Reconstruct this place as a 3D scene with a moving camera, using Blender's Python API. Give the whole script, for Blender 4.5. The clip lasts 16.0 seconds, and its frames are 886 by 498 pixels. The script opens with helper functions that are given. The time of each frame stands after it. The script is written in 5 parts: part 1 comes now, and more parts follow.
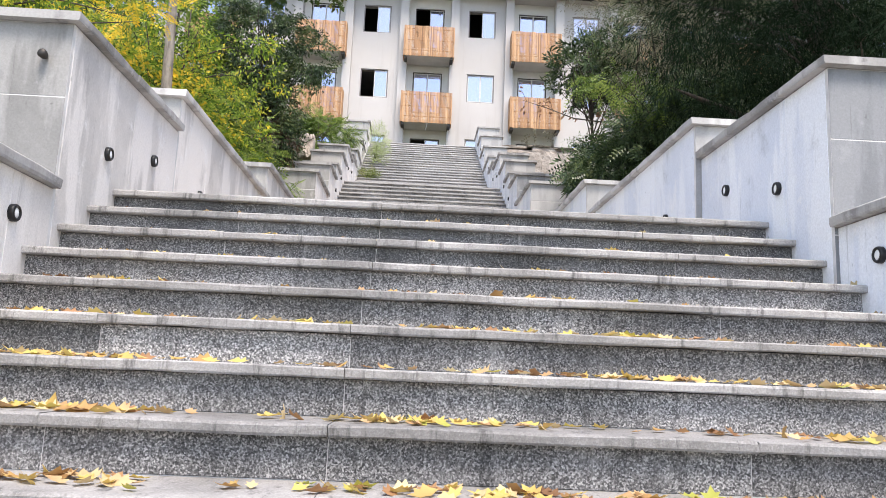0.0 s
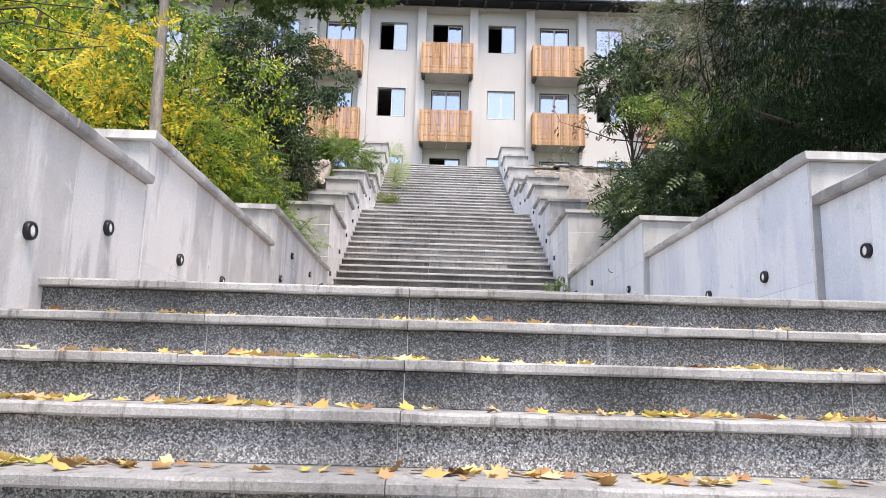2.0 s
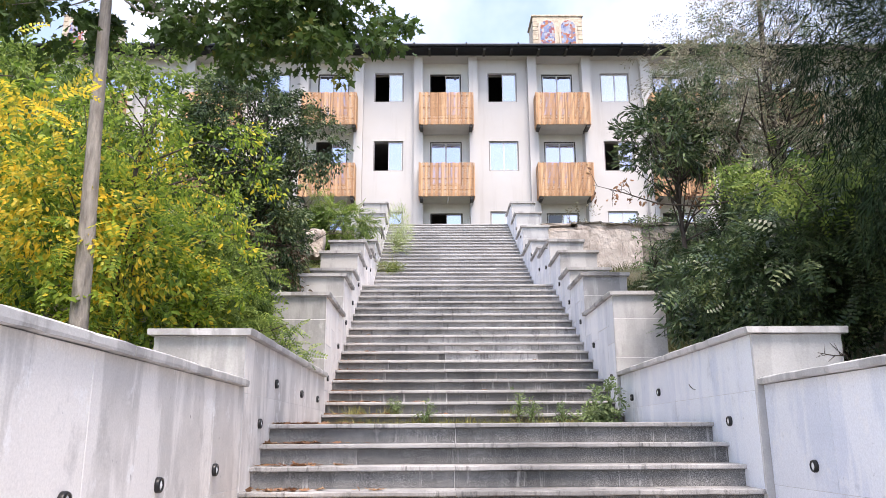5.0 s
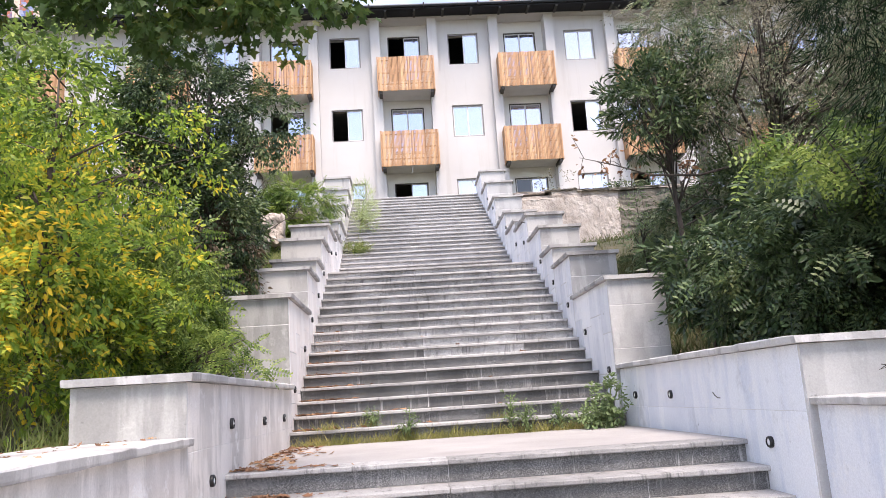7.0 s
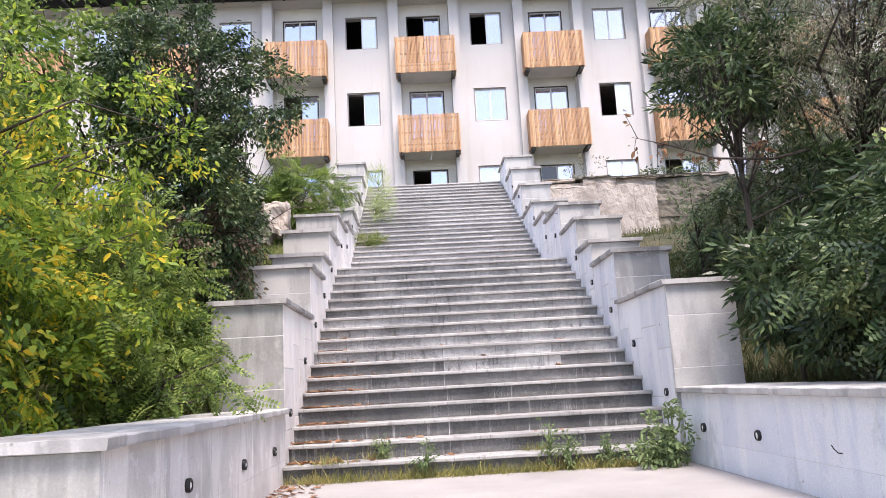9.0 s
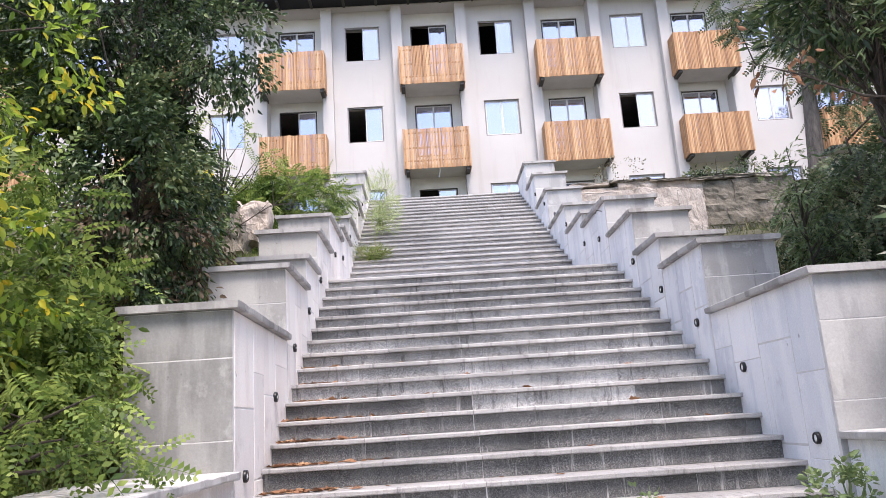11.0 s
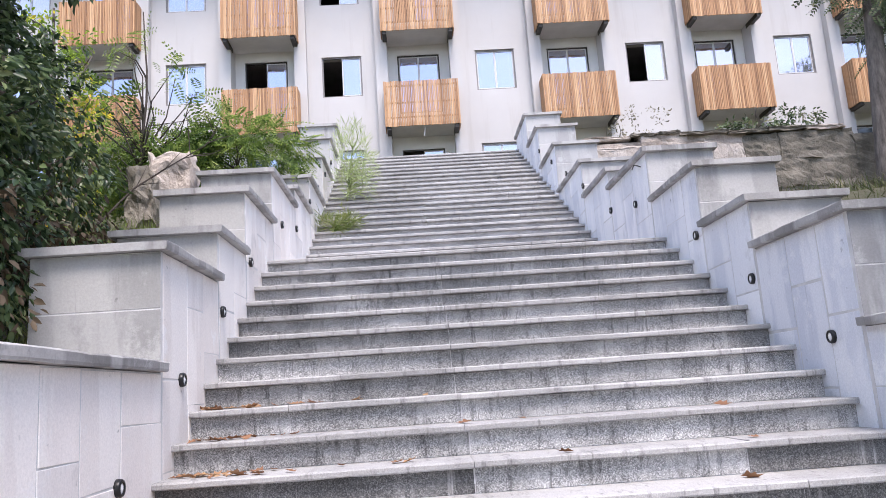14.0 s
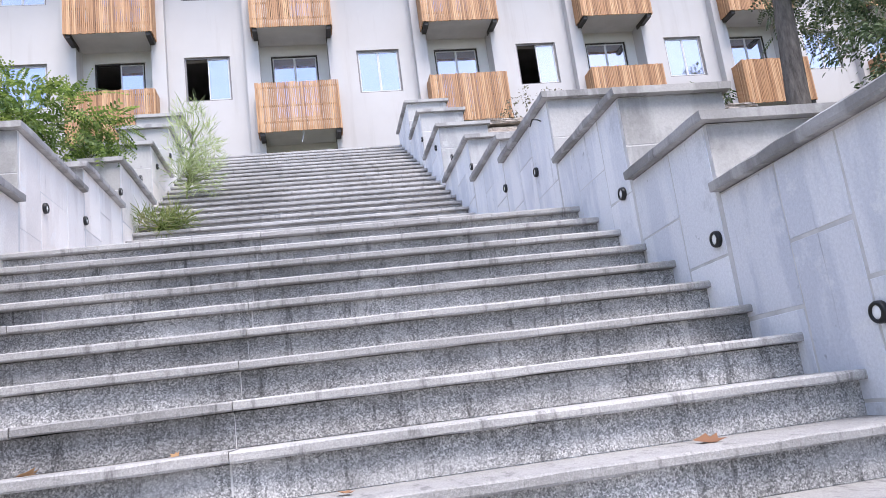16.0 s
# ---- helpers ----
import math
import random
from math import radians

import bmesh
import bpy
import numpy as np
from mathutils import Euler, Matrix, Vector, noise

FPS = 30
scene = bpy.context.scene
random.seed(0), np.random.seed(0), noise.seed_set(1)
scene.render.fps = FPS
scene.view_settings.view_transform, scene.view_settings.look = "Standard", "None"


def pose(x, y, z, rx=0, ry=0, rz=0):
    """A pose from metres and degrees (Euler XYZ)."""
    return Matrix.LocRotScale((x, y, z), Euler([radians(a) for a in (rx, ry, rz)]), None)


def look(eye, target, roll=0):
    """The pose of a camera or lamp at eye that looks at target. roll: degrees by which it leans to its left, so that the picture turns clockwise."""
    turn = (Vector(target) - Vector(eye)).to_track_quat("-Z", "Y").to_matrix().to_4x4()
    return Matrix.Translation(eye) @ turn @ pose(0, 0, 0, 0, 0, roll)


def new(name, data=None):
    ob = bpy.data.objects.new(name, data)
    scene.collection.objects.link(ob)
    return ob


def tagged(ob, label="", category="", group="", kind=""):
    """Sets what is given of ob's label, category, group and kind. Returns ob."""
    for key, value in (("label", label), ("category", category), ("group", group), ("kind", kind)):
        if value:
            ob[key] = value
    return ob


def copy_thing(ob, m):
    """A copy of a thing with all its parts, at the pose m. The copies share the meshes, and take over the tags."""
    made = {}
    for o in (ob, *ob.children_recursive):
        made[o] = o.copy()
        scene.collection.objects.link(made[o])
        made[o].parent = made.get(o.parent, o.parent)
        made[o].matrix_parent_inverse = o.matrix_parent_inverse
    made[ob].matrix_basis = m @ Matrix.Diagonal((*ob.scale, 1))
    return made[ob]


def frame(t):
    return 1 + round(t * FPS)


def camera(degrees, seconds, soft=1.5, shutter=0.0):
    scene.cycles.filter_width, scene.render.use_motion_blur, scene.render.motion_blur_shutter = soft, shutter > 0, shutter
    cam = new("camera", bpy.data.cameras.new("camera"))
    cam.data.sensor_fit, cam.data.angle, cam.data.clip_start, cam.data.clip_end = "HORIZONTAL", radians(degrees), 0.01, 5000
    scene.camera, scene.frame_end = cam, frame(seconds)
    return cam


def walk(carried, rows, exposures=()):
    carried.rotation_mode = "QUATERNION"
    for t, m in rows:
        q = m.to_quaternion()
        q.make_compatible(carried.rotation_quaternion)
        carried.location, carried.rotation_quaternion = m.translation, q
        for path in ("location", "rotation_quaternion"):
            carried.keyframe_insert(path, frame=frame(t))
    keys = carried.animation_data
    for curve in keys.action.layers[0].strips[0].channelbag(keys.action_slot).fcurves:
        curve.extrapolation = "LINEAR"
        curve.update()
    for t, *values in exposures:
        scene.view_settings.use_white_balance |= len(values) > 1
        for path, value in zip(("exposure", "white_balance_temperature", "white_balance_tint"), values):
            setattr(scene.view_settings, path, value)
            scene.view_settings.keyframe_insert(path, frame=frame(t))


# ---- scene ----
EXPOSURE = 1.48
cam = camera(60.9, 16.0, soft=0.6)
PATH = [
    (0, (-0.103, 0.101, 1.186), (-0.03, 2.072, 1.514), 2.4),
    (0.5, (-0.186, 0.541, 1.37), (-0.161, 2.493, 1.805), 1.5),
    (1, (-0.192, 0.813, 1.5), (-0.191, 2.766, 1.931), 1.8),
    (1.5, (-0.2, 1.117, 1.657), (-0.199, 3.076, 2.063), 1.8),
    (2, (-0.217, 1.377, 1.8), (-0.197, 3.343, 2.165), 1.6),
    (2.3, (-0.213, 1.601, 1.895), (-0.202, 3.572, 2.237), 1.5),
    (2.5, (-0.249, 1.726, 1.959), (-0.246, 3.699, 2.289), 1.3),
    (3, (-0.362, 2.046, 2.137), (-0.392, 4.022, 2.443), 1.0),
    (3.5, (-0.406, 2.398, 2.317), (-0.469, 4.371, 2.636), 1.2),
    (4, (-0.453, 2.708, 2.522), (-0.498, 4.667, 2.923), 1.4),
    (4.2, (-0.467, 2.875, 2.618), (-0.493, 4.818, 3.092), 1.2),
    (6.3, (-0.546, 4.061, 3.254), (-0.464, 6.0, 3.737), -2.3),
    (6.5, (-0.545, 4.179, 3.331), (-0.456, 6.123, 3.789), -2.7),
    (7, (-0.604, 4.471, 3.492), (-0.489, 6.43, 3.876), -3.7),
    (7.5, (-0.583, 4.749, 3.632), (-0.44, 6.711, 3.992), -5.2),
    (8, (-0.61, 5.124, 3.739), (-0.644, 7.089, 4.109), -5.3),
    (8.5, (-0.611, 5.495, 3.87), (-0.486, 7.471, 4.152), -4.4),
    (9, (-0.574, 6.022, 3.897), (-0.51, 7.989, 4.253), -3.1),
    (9.5, (-0.611, 6.609, 3.916), (-0.586, 8.57, 4.308), -3.2),
    (9.7, (-0.624, 6.839, 3.879), (-0.573, 8.796, 4.289), -3.7),
    (11.8, (-0.721, 9.813, 4.123), (-0.662, 11.76, 4.577), -3.8),
    (12, (-0.71, 9.997, 4.177), (-0.613, 11.95, 4.598), -3.8),
    (12.5, (-0.643, 10.376, 4.33), (-0.522, 12.343, 4.669), -4.1),
    (13, (-0.644, 10.742, 4.468), (-0.389, 12.709, 4.727), -4.3),
    (13.5, (-0.612, 11.148, 4.56), (-0.444, 13.114, 4.886), -3.8),
    (14, (-0.592, 11.602, 4.636), (-0.506, 13.566, 5.0), -3.9),
    (14.5, (-0.529, 12.071, 4.662), (-0.335, 14.029, 5.021), -4.6),
    (15, (-0.389, 12.586, 4.679), (-0.175, 14.548, 5.0), -5.8),
    (15.5, (-0.222, 13.192, 4.673), (0.15, 15.134, 4.97), -5.9),
    (16, (-0.016, 13.816, 4.653), (0.335, 15.742, 5.062), -7.3),
]
walk(cam, [(t, look(eye, target, roll)) for t, eye, target, roll in PATH], exposures=[(0.0, EXPOSURE + 0.10, 6850, 13), (3.2, EXPOSURE + 0.07, 6800, 15), (4.0, EXPOSURE + 0.14, 6780, 16), (7.0, EXPOSURE + 0.27, 6810, 18), (9.5, EXPOSURE + 0.22, 6700, 19), (12.0, EXPOSURE + 0.13, 6520, 18), (14.0, EXPOSURE + 0.05, 6320, 18), (15.0, EXPOSURE - 0.02, 6230, 17), (16.0, EXPOSURE + 0.06, 6150, 17)])

# ---------------------------------------------------------------- light
SKY_STRENGTH, SUN_STRENGTH = 0.12, 2.0
SUN_EL, SUN_AZ = 63.0, 164.0          # azimuth clockwise from +y: behind the walker, from the right
world = bpy.data.worlds.new("sky")
scene.world = world
world.use_nodes = True
wt = world.node_tree
wbg = wt.nodes["Background"]
wsky = wt.nodes.new("ShaderNodeTexSky")
wsky.sky_type = "NISHITA"
wsky.sun_disc = False
wsky.sun_elevation, wsky.sun_rotation = radians(SUN_EL), radians(SUN_AZ)
wsky.air_density, wsky.dust_density, wsky.ozone_density = 1.0, 0.8, 2.0
# thin high cloud over the blue
wtc = wt.nodes.new("ShaderNodeTexCoord")
wno = wt.nodes.new("ShaderNodeTexNoise")
wno.inputs["Scale"].default_value, wno.inputs["Detail"].default_value = 2.2, 6.0
wramp = wt.nodes.new("ShaderNodeValToRGB")
wramp.color_ramp.elements[0].position, wramp.color_ramp.elements[1].position = 0.47, 0.74
wramp.color_ramp.elements[0].color, wramp.color_ramp.elements[1].color = (0.10, 0.10, 0.10, 1), (0.75, 0.75, 0.75, 1)
wmix = wt.nodes.new("ShaderNodeMix")
wmix.data_type = "RGBA"
wmix.inputs["B"].default_value = (6.5, 6.6, 6.9, 1)
wt.links.new(wtc.outputs["Generated"], wno.inputs["Vector"])
wt.links.new(wno.outputs["Fac"], wramp.inputs["Fac"])
wt.links.new(wramp.outputs["Color"], wmix.inputs["Factor"])
wt.links.new(wsky.outputs["Color"], wmix.inputs["A"])
wt.links.new(wmix.outputs["Result"], wbg.inputs["Color"])
wbg.inputs["Strength"].default_value = SKY_STRENGTH

sun_data = bpy.data.lights.new("sun", "SUN")
sun_data.energy, sun_data.angle, sun_data.color = SUN_STRENGTH, radians(24), (1.0, 0.93, 0.84)
sun = new("sun", sun_data)
_az = radians(SUN_AZ)
_dir = Vector((math.sin(_az) * math.cos(radians(SUN_EL)), math.cos(_az) * math.cos(radians(SUN_EL)), math.sin(radians(SUN_EL))))
sun.matrix_world = look(_dir * 60, (0, 0, 0))

# ---------------------------------------------------------------- materials


def mat(name, rough=0.8, metal=0.0, spec=0.5):
    m = bpy.data.materials.new(name)
    m.use_nodes = True
    b = m.node_tree.nodes["Principled BSDF"]
    b.inputs["Roughness"].default_value = rough
    b.inputs["Metallic"].default_value = metal
    b.inputs["Specular IOR Level"].default_value = spec
    return m, m.node_tree, b


def nd(nt, kind, **ins):
    n = nt.nodes.new(kind)
    for k, v in ins.items():
        n.inputs[k.replace("_", " ")].default_value = v
    return n


def ramp(nt, src, stops):
    r = nt.nodes.new("ShaderNodeValToRGB")
    e = r.color_ramp.elements
    while len(e) < len(stops):
        e.new(0.5)
    for el, (p, c) in zip(e, stops):
        el.position = p
        el.color = (*c, 1) if len(c) == 3 else c
    nt.links.new(src, r.inputs["Fac"])
    return r.outputs["Color"]


def mixc(nt, fac, a, b, blend="MIX"):
    m = nt.nodes.new("ShaderNodeMix")
    m.data_type, m.blend_type = "RGBA", blend
    for sock, v in (("Factor", fac), ("A", a), ("B", b)):
        if hasattr(v, "links"):
            nt.links.new(v, m.inputs[sock])
        elif sock == "Factor":
            m.inputs[sock].default_value = v
        else:
            m.inputs[sock].default_value = (*v, 1)
    return m.outputs["Result"]


def grey(v):
    return (v, v, v)


def posn(nt, sx=1, sy=1, sz=1):
    g = nt.nodes.new("ShaderNodeNewGeometry")
    mp = nt.nodes.new("ShaderNodeMapping")
    mp.inputs["Scale"].default_value = (sx, sy, sz)
    nt.links.new(g.outputs["Position"], mp.inputs["Vector"])
    return mp.outputs["Vector"]


def noise_f(nt, vec, scale, detail=4.0, rough=0.55):
    n = nd(nt, "ShaderNodeTexNoise", Scale=scale, Detail=detail, Roughness=rough)
    nt.links.new(vec, n.inputs["Vector"])
    return n.outputs["Fac"]


def bump(nt, b, h, strength=0.3, dist=0.01):
    n = nd(nt, "ShaderNodeBump", Strength=strength, Distance=dist)
    nt.links.new(h, n.inputs["Height"])
    nt.links.new(n.outputs["Normal"], b.inputs["Normal"])


def obj_random(nt):
    return nt.nodes.new("ShaderNodeObjectInfo").outputs["Random"]


def island_random(nt):
    return nt.nodes.new("ShaderNodeNewGeometry").outputs["Random Per Island"]


def granite(name, lo, mid, hi, tint_lo, tint_hi, stain, rough, wet=0.62, patchy=0.35, even=0.0, grime=0.0):
    """Bush-hammered granite: salt-and-pepper speckle, cloudy wear, dark blots, run-down streaks, each slab its own shade."""
    m, nt, b = mat(name, rough)
    p = posn(nt)
    vo = nd(nt, "ShaderNodeTexVoronoi", Scale=175.0)
    nt.links.new(p, vo.inputs["Vector"])
    sep = nt.nodes.new("ShaderNodeSeparateColor")
    nt.links.new(vo.outputs["Color"], sep.inputs["Color"])
    cell = nd(nt, "ShaderNodeMapRange", To_Min=0.30, To_Max=0.70)
    nt.links.new(sep.outputs["Red"], cell.inputs["Value"])
    mx = nt.nodes.new("ShaderNodeMix")
    mx.inputs["Factor"].default_value = 0.45
    nt.links.new(noise_f(nt, p, 130, 4, 0.75), mx.inputs["A"])
    nt.links.new(cell.outputs["Result"], mx.inputs["B"])
    sp = ramp(nt, mx.outputs["Result"], [(0.40, lo), (0.47, tuple(0.55 * u + 0.45 * w for u, w in zip(lo, mid))), (0.53, mid), (0.63, hi)])
    worn = ramp(nt, noise_f(nt, posn(nt, 1, 1, 1.6), 3.2, 6, 0.68), [(0.50, grey(0)), (0.66, grey(patchy))])
    c = mixc(nt, worn, sp, tuple(0.35 * u + 0.65 * w for u, w in zip(mid, hi)))
    cloud = ramp(nt, noise_f(nt, p, 1.7, 6, 0.66), [(0.32, grey(0.74)), (0.50, grey(1.0)), (0.68, grey(1.18))])
    c = mixc(nt, 1.0 - even, c, cloud, "MULTIPLY")
    tone = ramp(nt, obj_random(nt), [(0.0, tint_lo), (0.2, grey(0.85)), (0.5, grey(0.98)), (0.8, grey(1.10)), (1.0, tint_hi)])
    c = mixc(nt, 1.0, c, tone, "MULTIPLY")
    streak = ramp(nt, noise_f(nt, posn(nt, 11, 11, 0.8), 1.6, 6, 0.75), [(0.55, grey(0)), (0.66, grey(1))])
    where = ramp(nt, noise_f(nt, p, 1.3, 4, 0.6), [(0.46, grey(0)), (0.64, grey(stain))])
    c = mixc(nt, mixc(nt, 1.0, streak, where, "MULTIPLY"), c, (0.60, 0.585, 0.57))
    blot = ramp(nt, noise_f(nt, posn(nt, 5.0, 2.2, 2.0), 2.4, 6, 0.75), [(0.30, grey(wet)), (0.43, grey(1.0))])
    c = mixc(nt, 1.0, c, blot, "MULTIPLY")
    damp = ramp(nt, noise_f(nt, posn(nt, 1, 1, 0.4), 0.8, 5, 0.65), [(0.38, grey(0.64)), (0.54, grey(1.0))])
    c = mixc(nt, 1.0 - even, c, damp, "MULTIPLY")
    if grime:
        dirt = ramp(nt, noise_f(nt, posn(nt, 10, 3.5, 1.6), 1.7, 6, 0.72), [(0.34, grey(1.0 - grime)), (0.45, grey(1.0))])
        c = mixc(nt, 1.0, c, dirt, "MULTIPLY")
    nt.links.new(c, b.inputs["Base Color"])
    bump(nt, b, noise_f(nt, p, 85, 4, 0.8), 0.6, 0.006)
    return m


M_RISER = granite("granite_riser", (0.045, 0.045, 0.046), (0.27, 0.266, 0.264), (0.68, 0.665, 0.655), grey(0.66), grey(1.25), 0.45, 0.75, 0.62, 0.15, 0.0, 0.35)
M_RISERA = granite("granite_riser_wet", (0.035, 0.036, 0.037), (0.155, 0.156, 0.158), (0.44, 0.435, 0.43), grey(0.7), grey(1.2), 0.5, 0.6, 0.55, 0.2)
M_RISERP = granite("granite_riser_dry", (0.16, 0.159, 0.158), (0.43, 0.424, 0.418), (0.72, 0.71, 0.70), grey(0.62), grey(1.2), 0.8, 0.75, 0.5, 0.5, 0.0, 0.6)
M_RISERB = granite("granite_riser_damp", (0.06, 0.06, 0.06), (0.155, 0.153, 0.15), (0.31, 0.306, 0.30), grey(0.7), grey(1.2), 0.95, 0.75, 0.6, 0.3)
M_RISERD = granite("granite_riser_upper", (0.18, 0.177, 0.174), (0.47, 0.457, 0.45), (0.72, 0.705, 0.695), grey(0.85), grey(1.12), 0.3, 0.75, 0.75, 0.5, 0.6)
M_TREAD = granite("granite_tread", (0.27, 0.262, 0.256), (0.33, 0.322, 0.315), (0.40, 0.39, 0.382), grey(0.84), grey(1.1), 0.1, 0.7, 0.58, 0.3, 0.0, 0.6)
M_TREADP = granite("granite_tread_dry", (0.32, 0.312, 0.305), (0.39, 0.381, 0.372), (0.46, 0.45, 0.44), grey(0.9), grey(1.08), 0.1, 0.7, 0.66, 0.3, 0.5, 0.45)


def cladding(name, base, dark, pale, spread=0.16):
    """Honed grey stone: clouding, wash marks down the face, pale salt bloom; slabs differ in tone."""
    m, nt, b = mat(name, 0.72)
    p = posn(nt)
    c = mixc(nt, ramp(nt, noise_f(nt, p, 1.1, 6, 0.62), [(0.36, grey(0)), (0.62, grey(1))]), dark, base)
    wash = ramp(nt, noise_f(nt, posn(nt, 2.2, 2.2, 0.42), 1.3, 5, 0.6), [(0.47, grey(0)), (0.535, grey(1))])
    c = mixc(nt, mixc(nt, 1.0, wash, grey(0.7), "MULTIPLY"), c, pale)
    bloom = ramp(nt, noise_f(nt, p, 3.6, 7, 0.72), [(0.58, grey(0)), (0.66, grey(1))])
    c = mixc(nt, mixc(nt, 1.0, bloom, grey(0.6), "MULTIPLY"), c, tuple(min(0.85, v * 1.14) for v in pale))
    smear = ramp(nt, noise_f(nt, posn(nt, 1, 1, 0.7), 2.3, 7, 0.7), [(0.30, grey(0.74)), (0.41, grey(1.0))])
    c = mixc(nt, 1.0, c, smear, "MULTIPLY")
    drip = ramp(nt, noise_f(nt, posn(nt, 13, 13, 0.55), 1.3, 5, 0.7), [(0.27, grey(0.66)), (0.36, grey(1.0))])
    c = mixc(nt, 1.0, c, drip, "MULTIPLY")
    tone = ramp(nt, obj_random(nt), [(0.0, (1 - spread, 1 - spread * 0.95, 1 - spread * 0.8)), (0.5, grey(1.0)), (1.0, (1 + spread * 0.6, 1 + spread * 0.52, 1 + spread * 0.45))])
    c = mixc(nt, 1.0, c, tone, "MULTIPLY")
    grit = ramp(nt, noise_f(nt, p, 70, 4, 0.75), [(0.3, grey(0.88)), (0.7, grey(1.08))])
    c = mixc(nt, 1.0, c, grit, "MULTIPLY")
    pit = ramp(nt, noise_f(nt, p, 16, 2, 0.5), [(0.20, grey(0.55)), (0.27, grey(1.0))])
    c = mixc(nt, 1.0, c, pit, "MULTIPLY")
    nt.links.new(c, b.inputs["Base Color"])
    bump(nt, b, noise_f(nt, p, 25, 6, 0.65), 0.25, 0.008)
    return m


# Inner faces, one grey stone: left tints hold warm sunlight, right ones blue skylight.
M_CLAD = cladding("stone_cladding", (0.69, 0.655, 0.625), (0.50, 0.48, 0.462), (0.81, 0.775, 0.745), 0.07)
M_CLADB = cladding("stone_cladding_sky_tint", (0.77, 0.795, 0.85), (0.66, 0.70, 0.78), (0.85, 0.865, 0.89), 0.07)
M_CLADL = cladding("stone_cladding_sunlit_upper", (0.85, 0.80, 0.755), (0.74, 0.695, 0.655), (0.88, 0.845, 0.805), 0.10)
M_CLADC = cladding("stone_cladding_sky_tint_upper", (0.76, 0.775, 0.81), (0.64, 0.66, 0.71), (0.84, 0.845, 0.86), 0.11)
# Front faces: shade put into the colour, offsetting the sun that strikes them.
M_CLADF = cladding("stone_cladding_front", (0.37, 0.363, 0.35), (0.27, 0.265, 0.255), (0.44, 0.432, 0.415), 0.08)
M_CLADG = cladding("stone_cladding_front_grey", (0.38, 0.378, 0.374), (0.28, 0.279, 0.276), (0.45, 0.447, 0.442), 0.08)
M_CLADD = cladding("stone_cladding_front_dimmed", (0.28, 0.278, 0.27), (0.20, 0.199, 0.193), (0.34, 0.337, 0.328), 0.08)
M_COPING = cladding("coping_stone", (0.34, 0.332, 0.324), (0.20, 0.195, 0.19), (0.45, 0.44, 0.43), 0.10)

# Lower right fronts, dimmed further in colour against the stronger sun there.
M_CLADS = cladding("stone_cladding_front_dimmed_right", (0.20, 0.208, 0.22), (0.15, 0.157, 0.168), (0.25, 0.258, 0.27))
# Paler coping for the landing units: their brighter lighting is put into the colour.
M_COPINGP = cladding("coping_stone_lit", (0.47, 0.459, 0.447), (0.30, 0.293, 0.285), (0.60, 0.588, 0.575), 0.10)


def mortar():
    m, nt, b = mat("mortar", 0.9)
    p = posn(nt)
    c = ramp(nt, noise_f(nt, p, 9, 4), [(0.3, (0.50, 0.492, 0.485)), (0.7, (0.68, 0.67, 0.66))])
    nt.links.new(c, b.inputs["Base Color"])
    return m


M_MORTAR = mortar()


def screed():
    m, nt, b = mat("landing_paving", 0.8)
    p = posn(nt)
    c = ramp(nt, noise_f(nt, p, 0.9, 6, 0.6), [(0.3, (0.27, 0.253, 0.243)), (0.55, (0.345, 0.325, 0.313)), (0.75, (0.40, 0.38, 0.367))])
    g = ramp(nt, noise_f(nt, p, 90, 2, 0.7), [(0.3, grey(0.86)), (0.7, grey(1.08))])
    nt.links.new(mixc(nt, 1.0, c, g, "MULTIPLY"), b.inputs["Base Color"])
    bump(nt, b, noise_f(nt, p, 40, 4), 0.2, 0.004)
    return m


M_LANDING = screed()


def soil():
    m, nt, b = mat("hillside_soil", 0.95)
    p = posn(nt)
    c = ramp(nt, noise_f(nt, p, 1.4, 7, 0.65), [(0.3, (0.035, 0.04, 0.018)), (0.5, (0.07, 0.065, 0.035)), (0.7, (0.12, 0.10, 0.065))])
    nt.links.new(c, b.inputs["Base Color"])
    bump(nt, b, noise_f(nt, p, 7, 6), 0.8, 0.05)
    return m


M_SOIL = soil()


def plain(name, col, rough=0.5, metal=0.0, var=0.12, scale=8, spec=0.5):
    m, nt, b = mat(name, rough, metal, spec)
    p = posn(nt)
    c = ramp(nt, noise_f(nt, p, scale, 4), [(0.3, tuple(v * (1 - var) for v in col)), (0.7, tuple(min(1, v * (1 + var)) for v in col))])
    nt.links.new(c, b.inputs["Base Color"])
    return m


def plaster():
    m, nt, b = mat("white_render", 0.85)
    p = posn(nt)
    c = ramp(nt, noise_f(nt, p, 0.35, 6, 0.6), [(0.3, (0.475, 0.458, 0.451)), (0.7, (0.54, 0.523, 0.513))])
    s = ramp(nt, noise_f(nt, posn(nt, 2.5, 2.5, 0.16), 1.2, 5, 0.65), [(0.55, grey(1.0)), (0.8, (0.86, 0.84, 0.82))])
    nt.links.new(mixc(nt, 1.0, c, s, "MULTIPLY"), b.inputs["Base Color"])
    bump(nt, b, noise_f(nt, p, 30, 4), 0.15, 0.01)
    return m


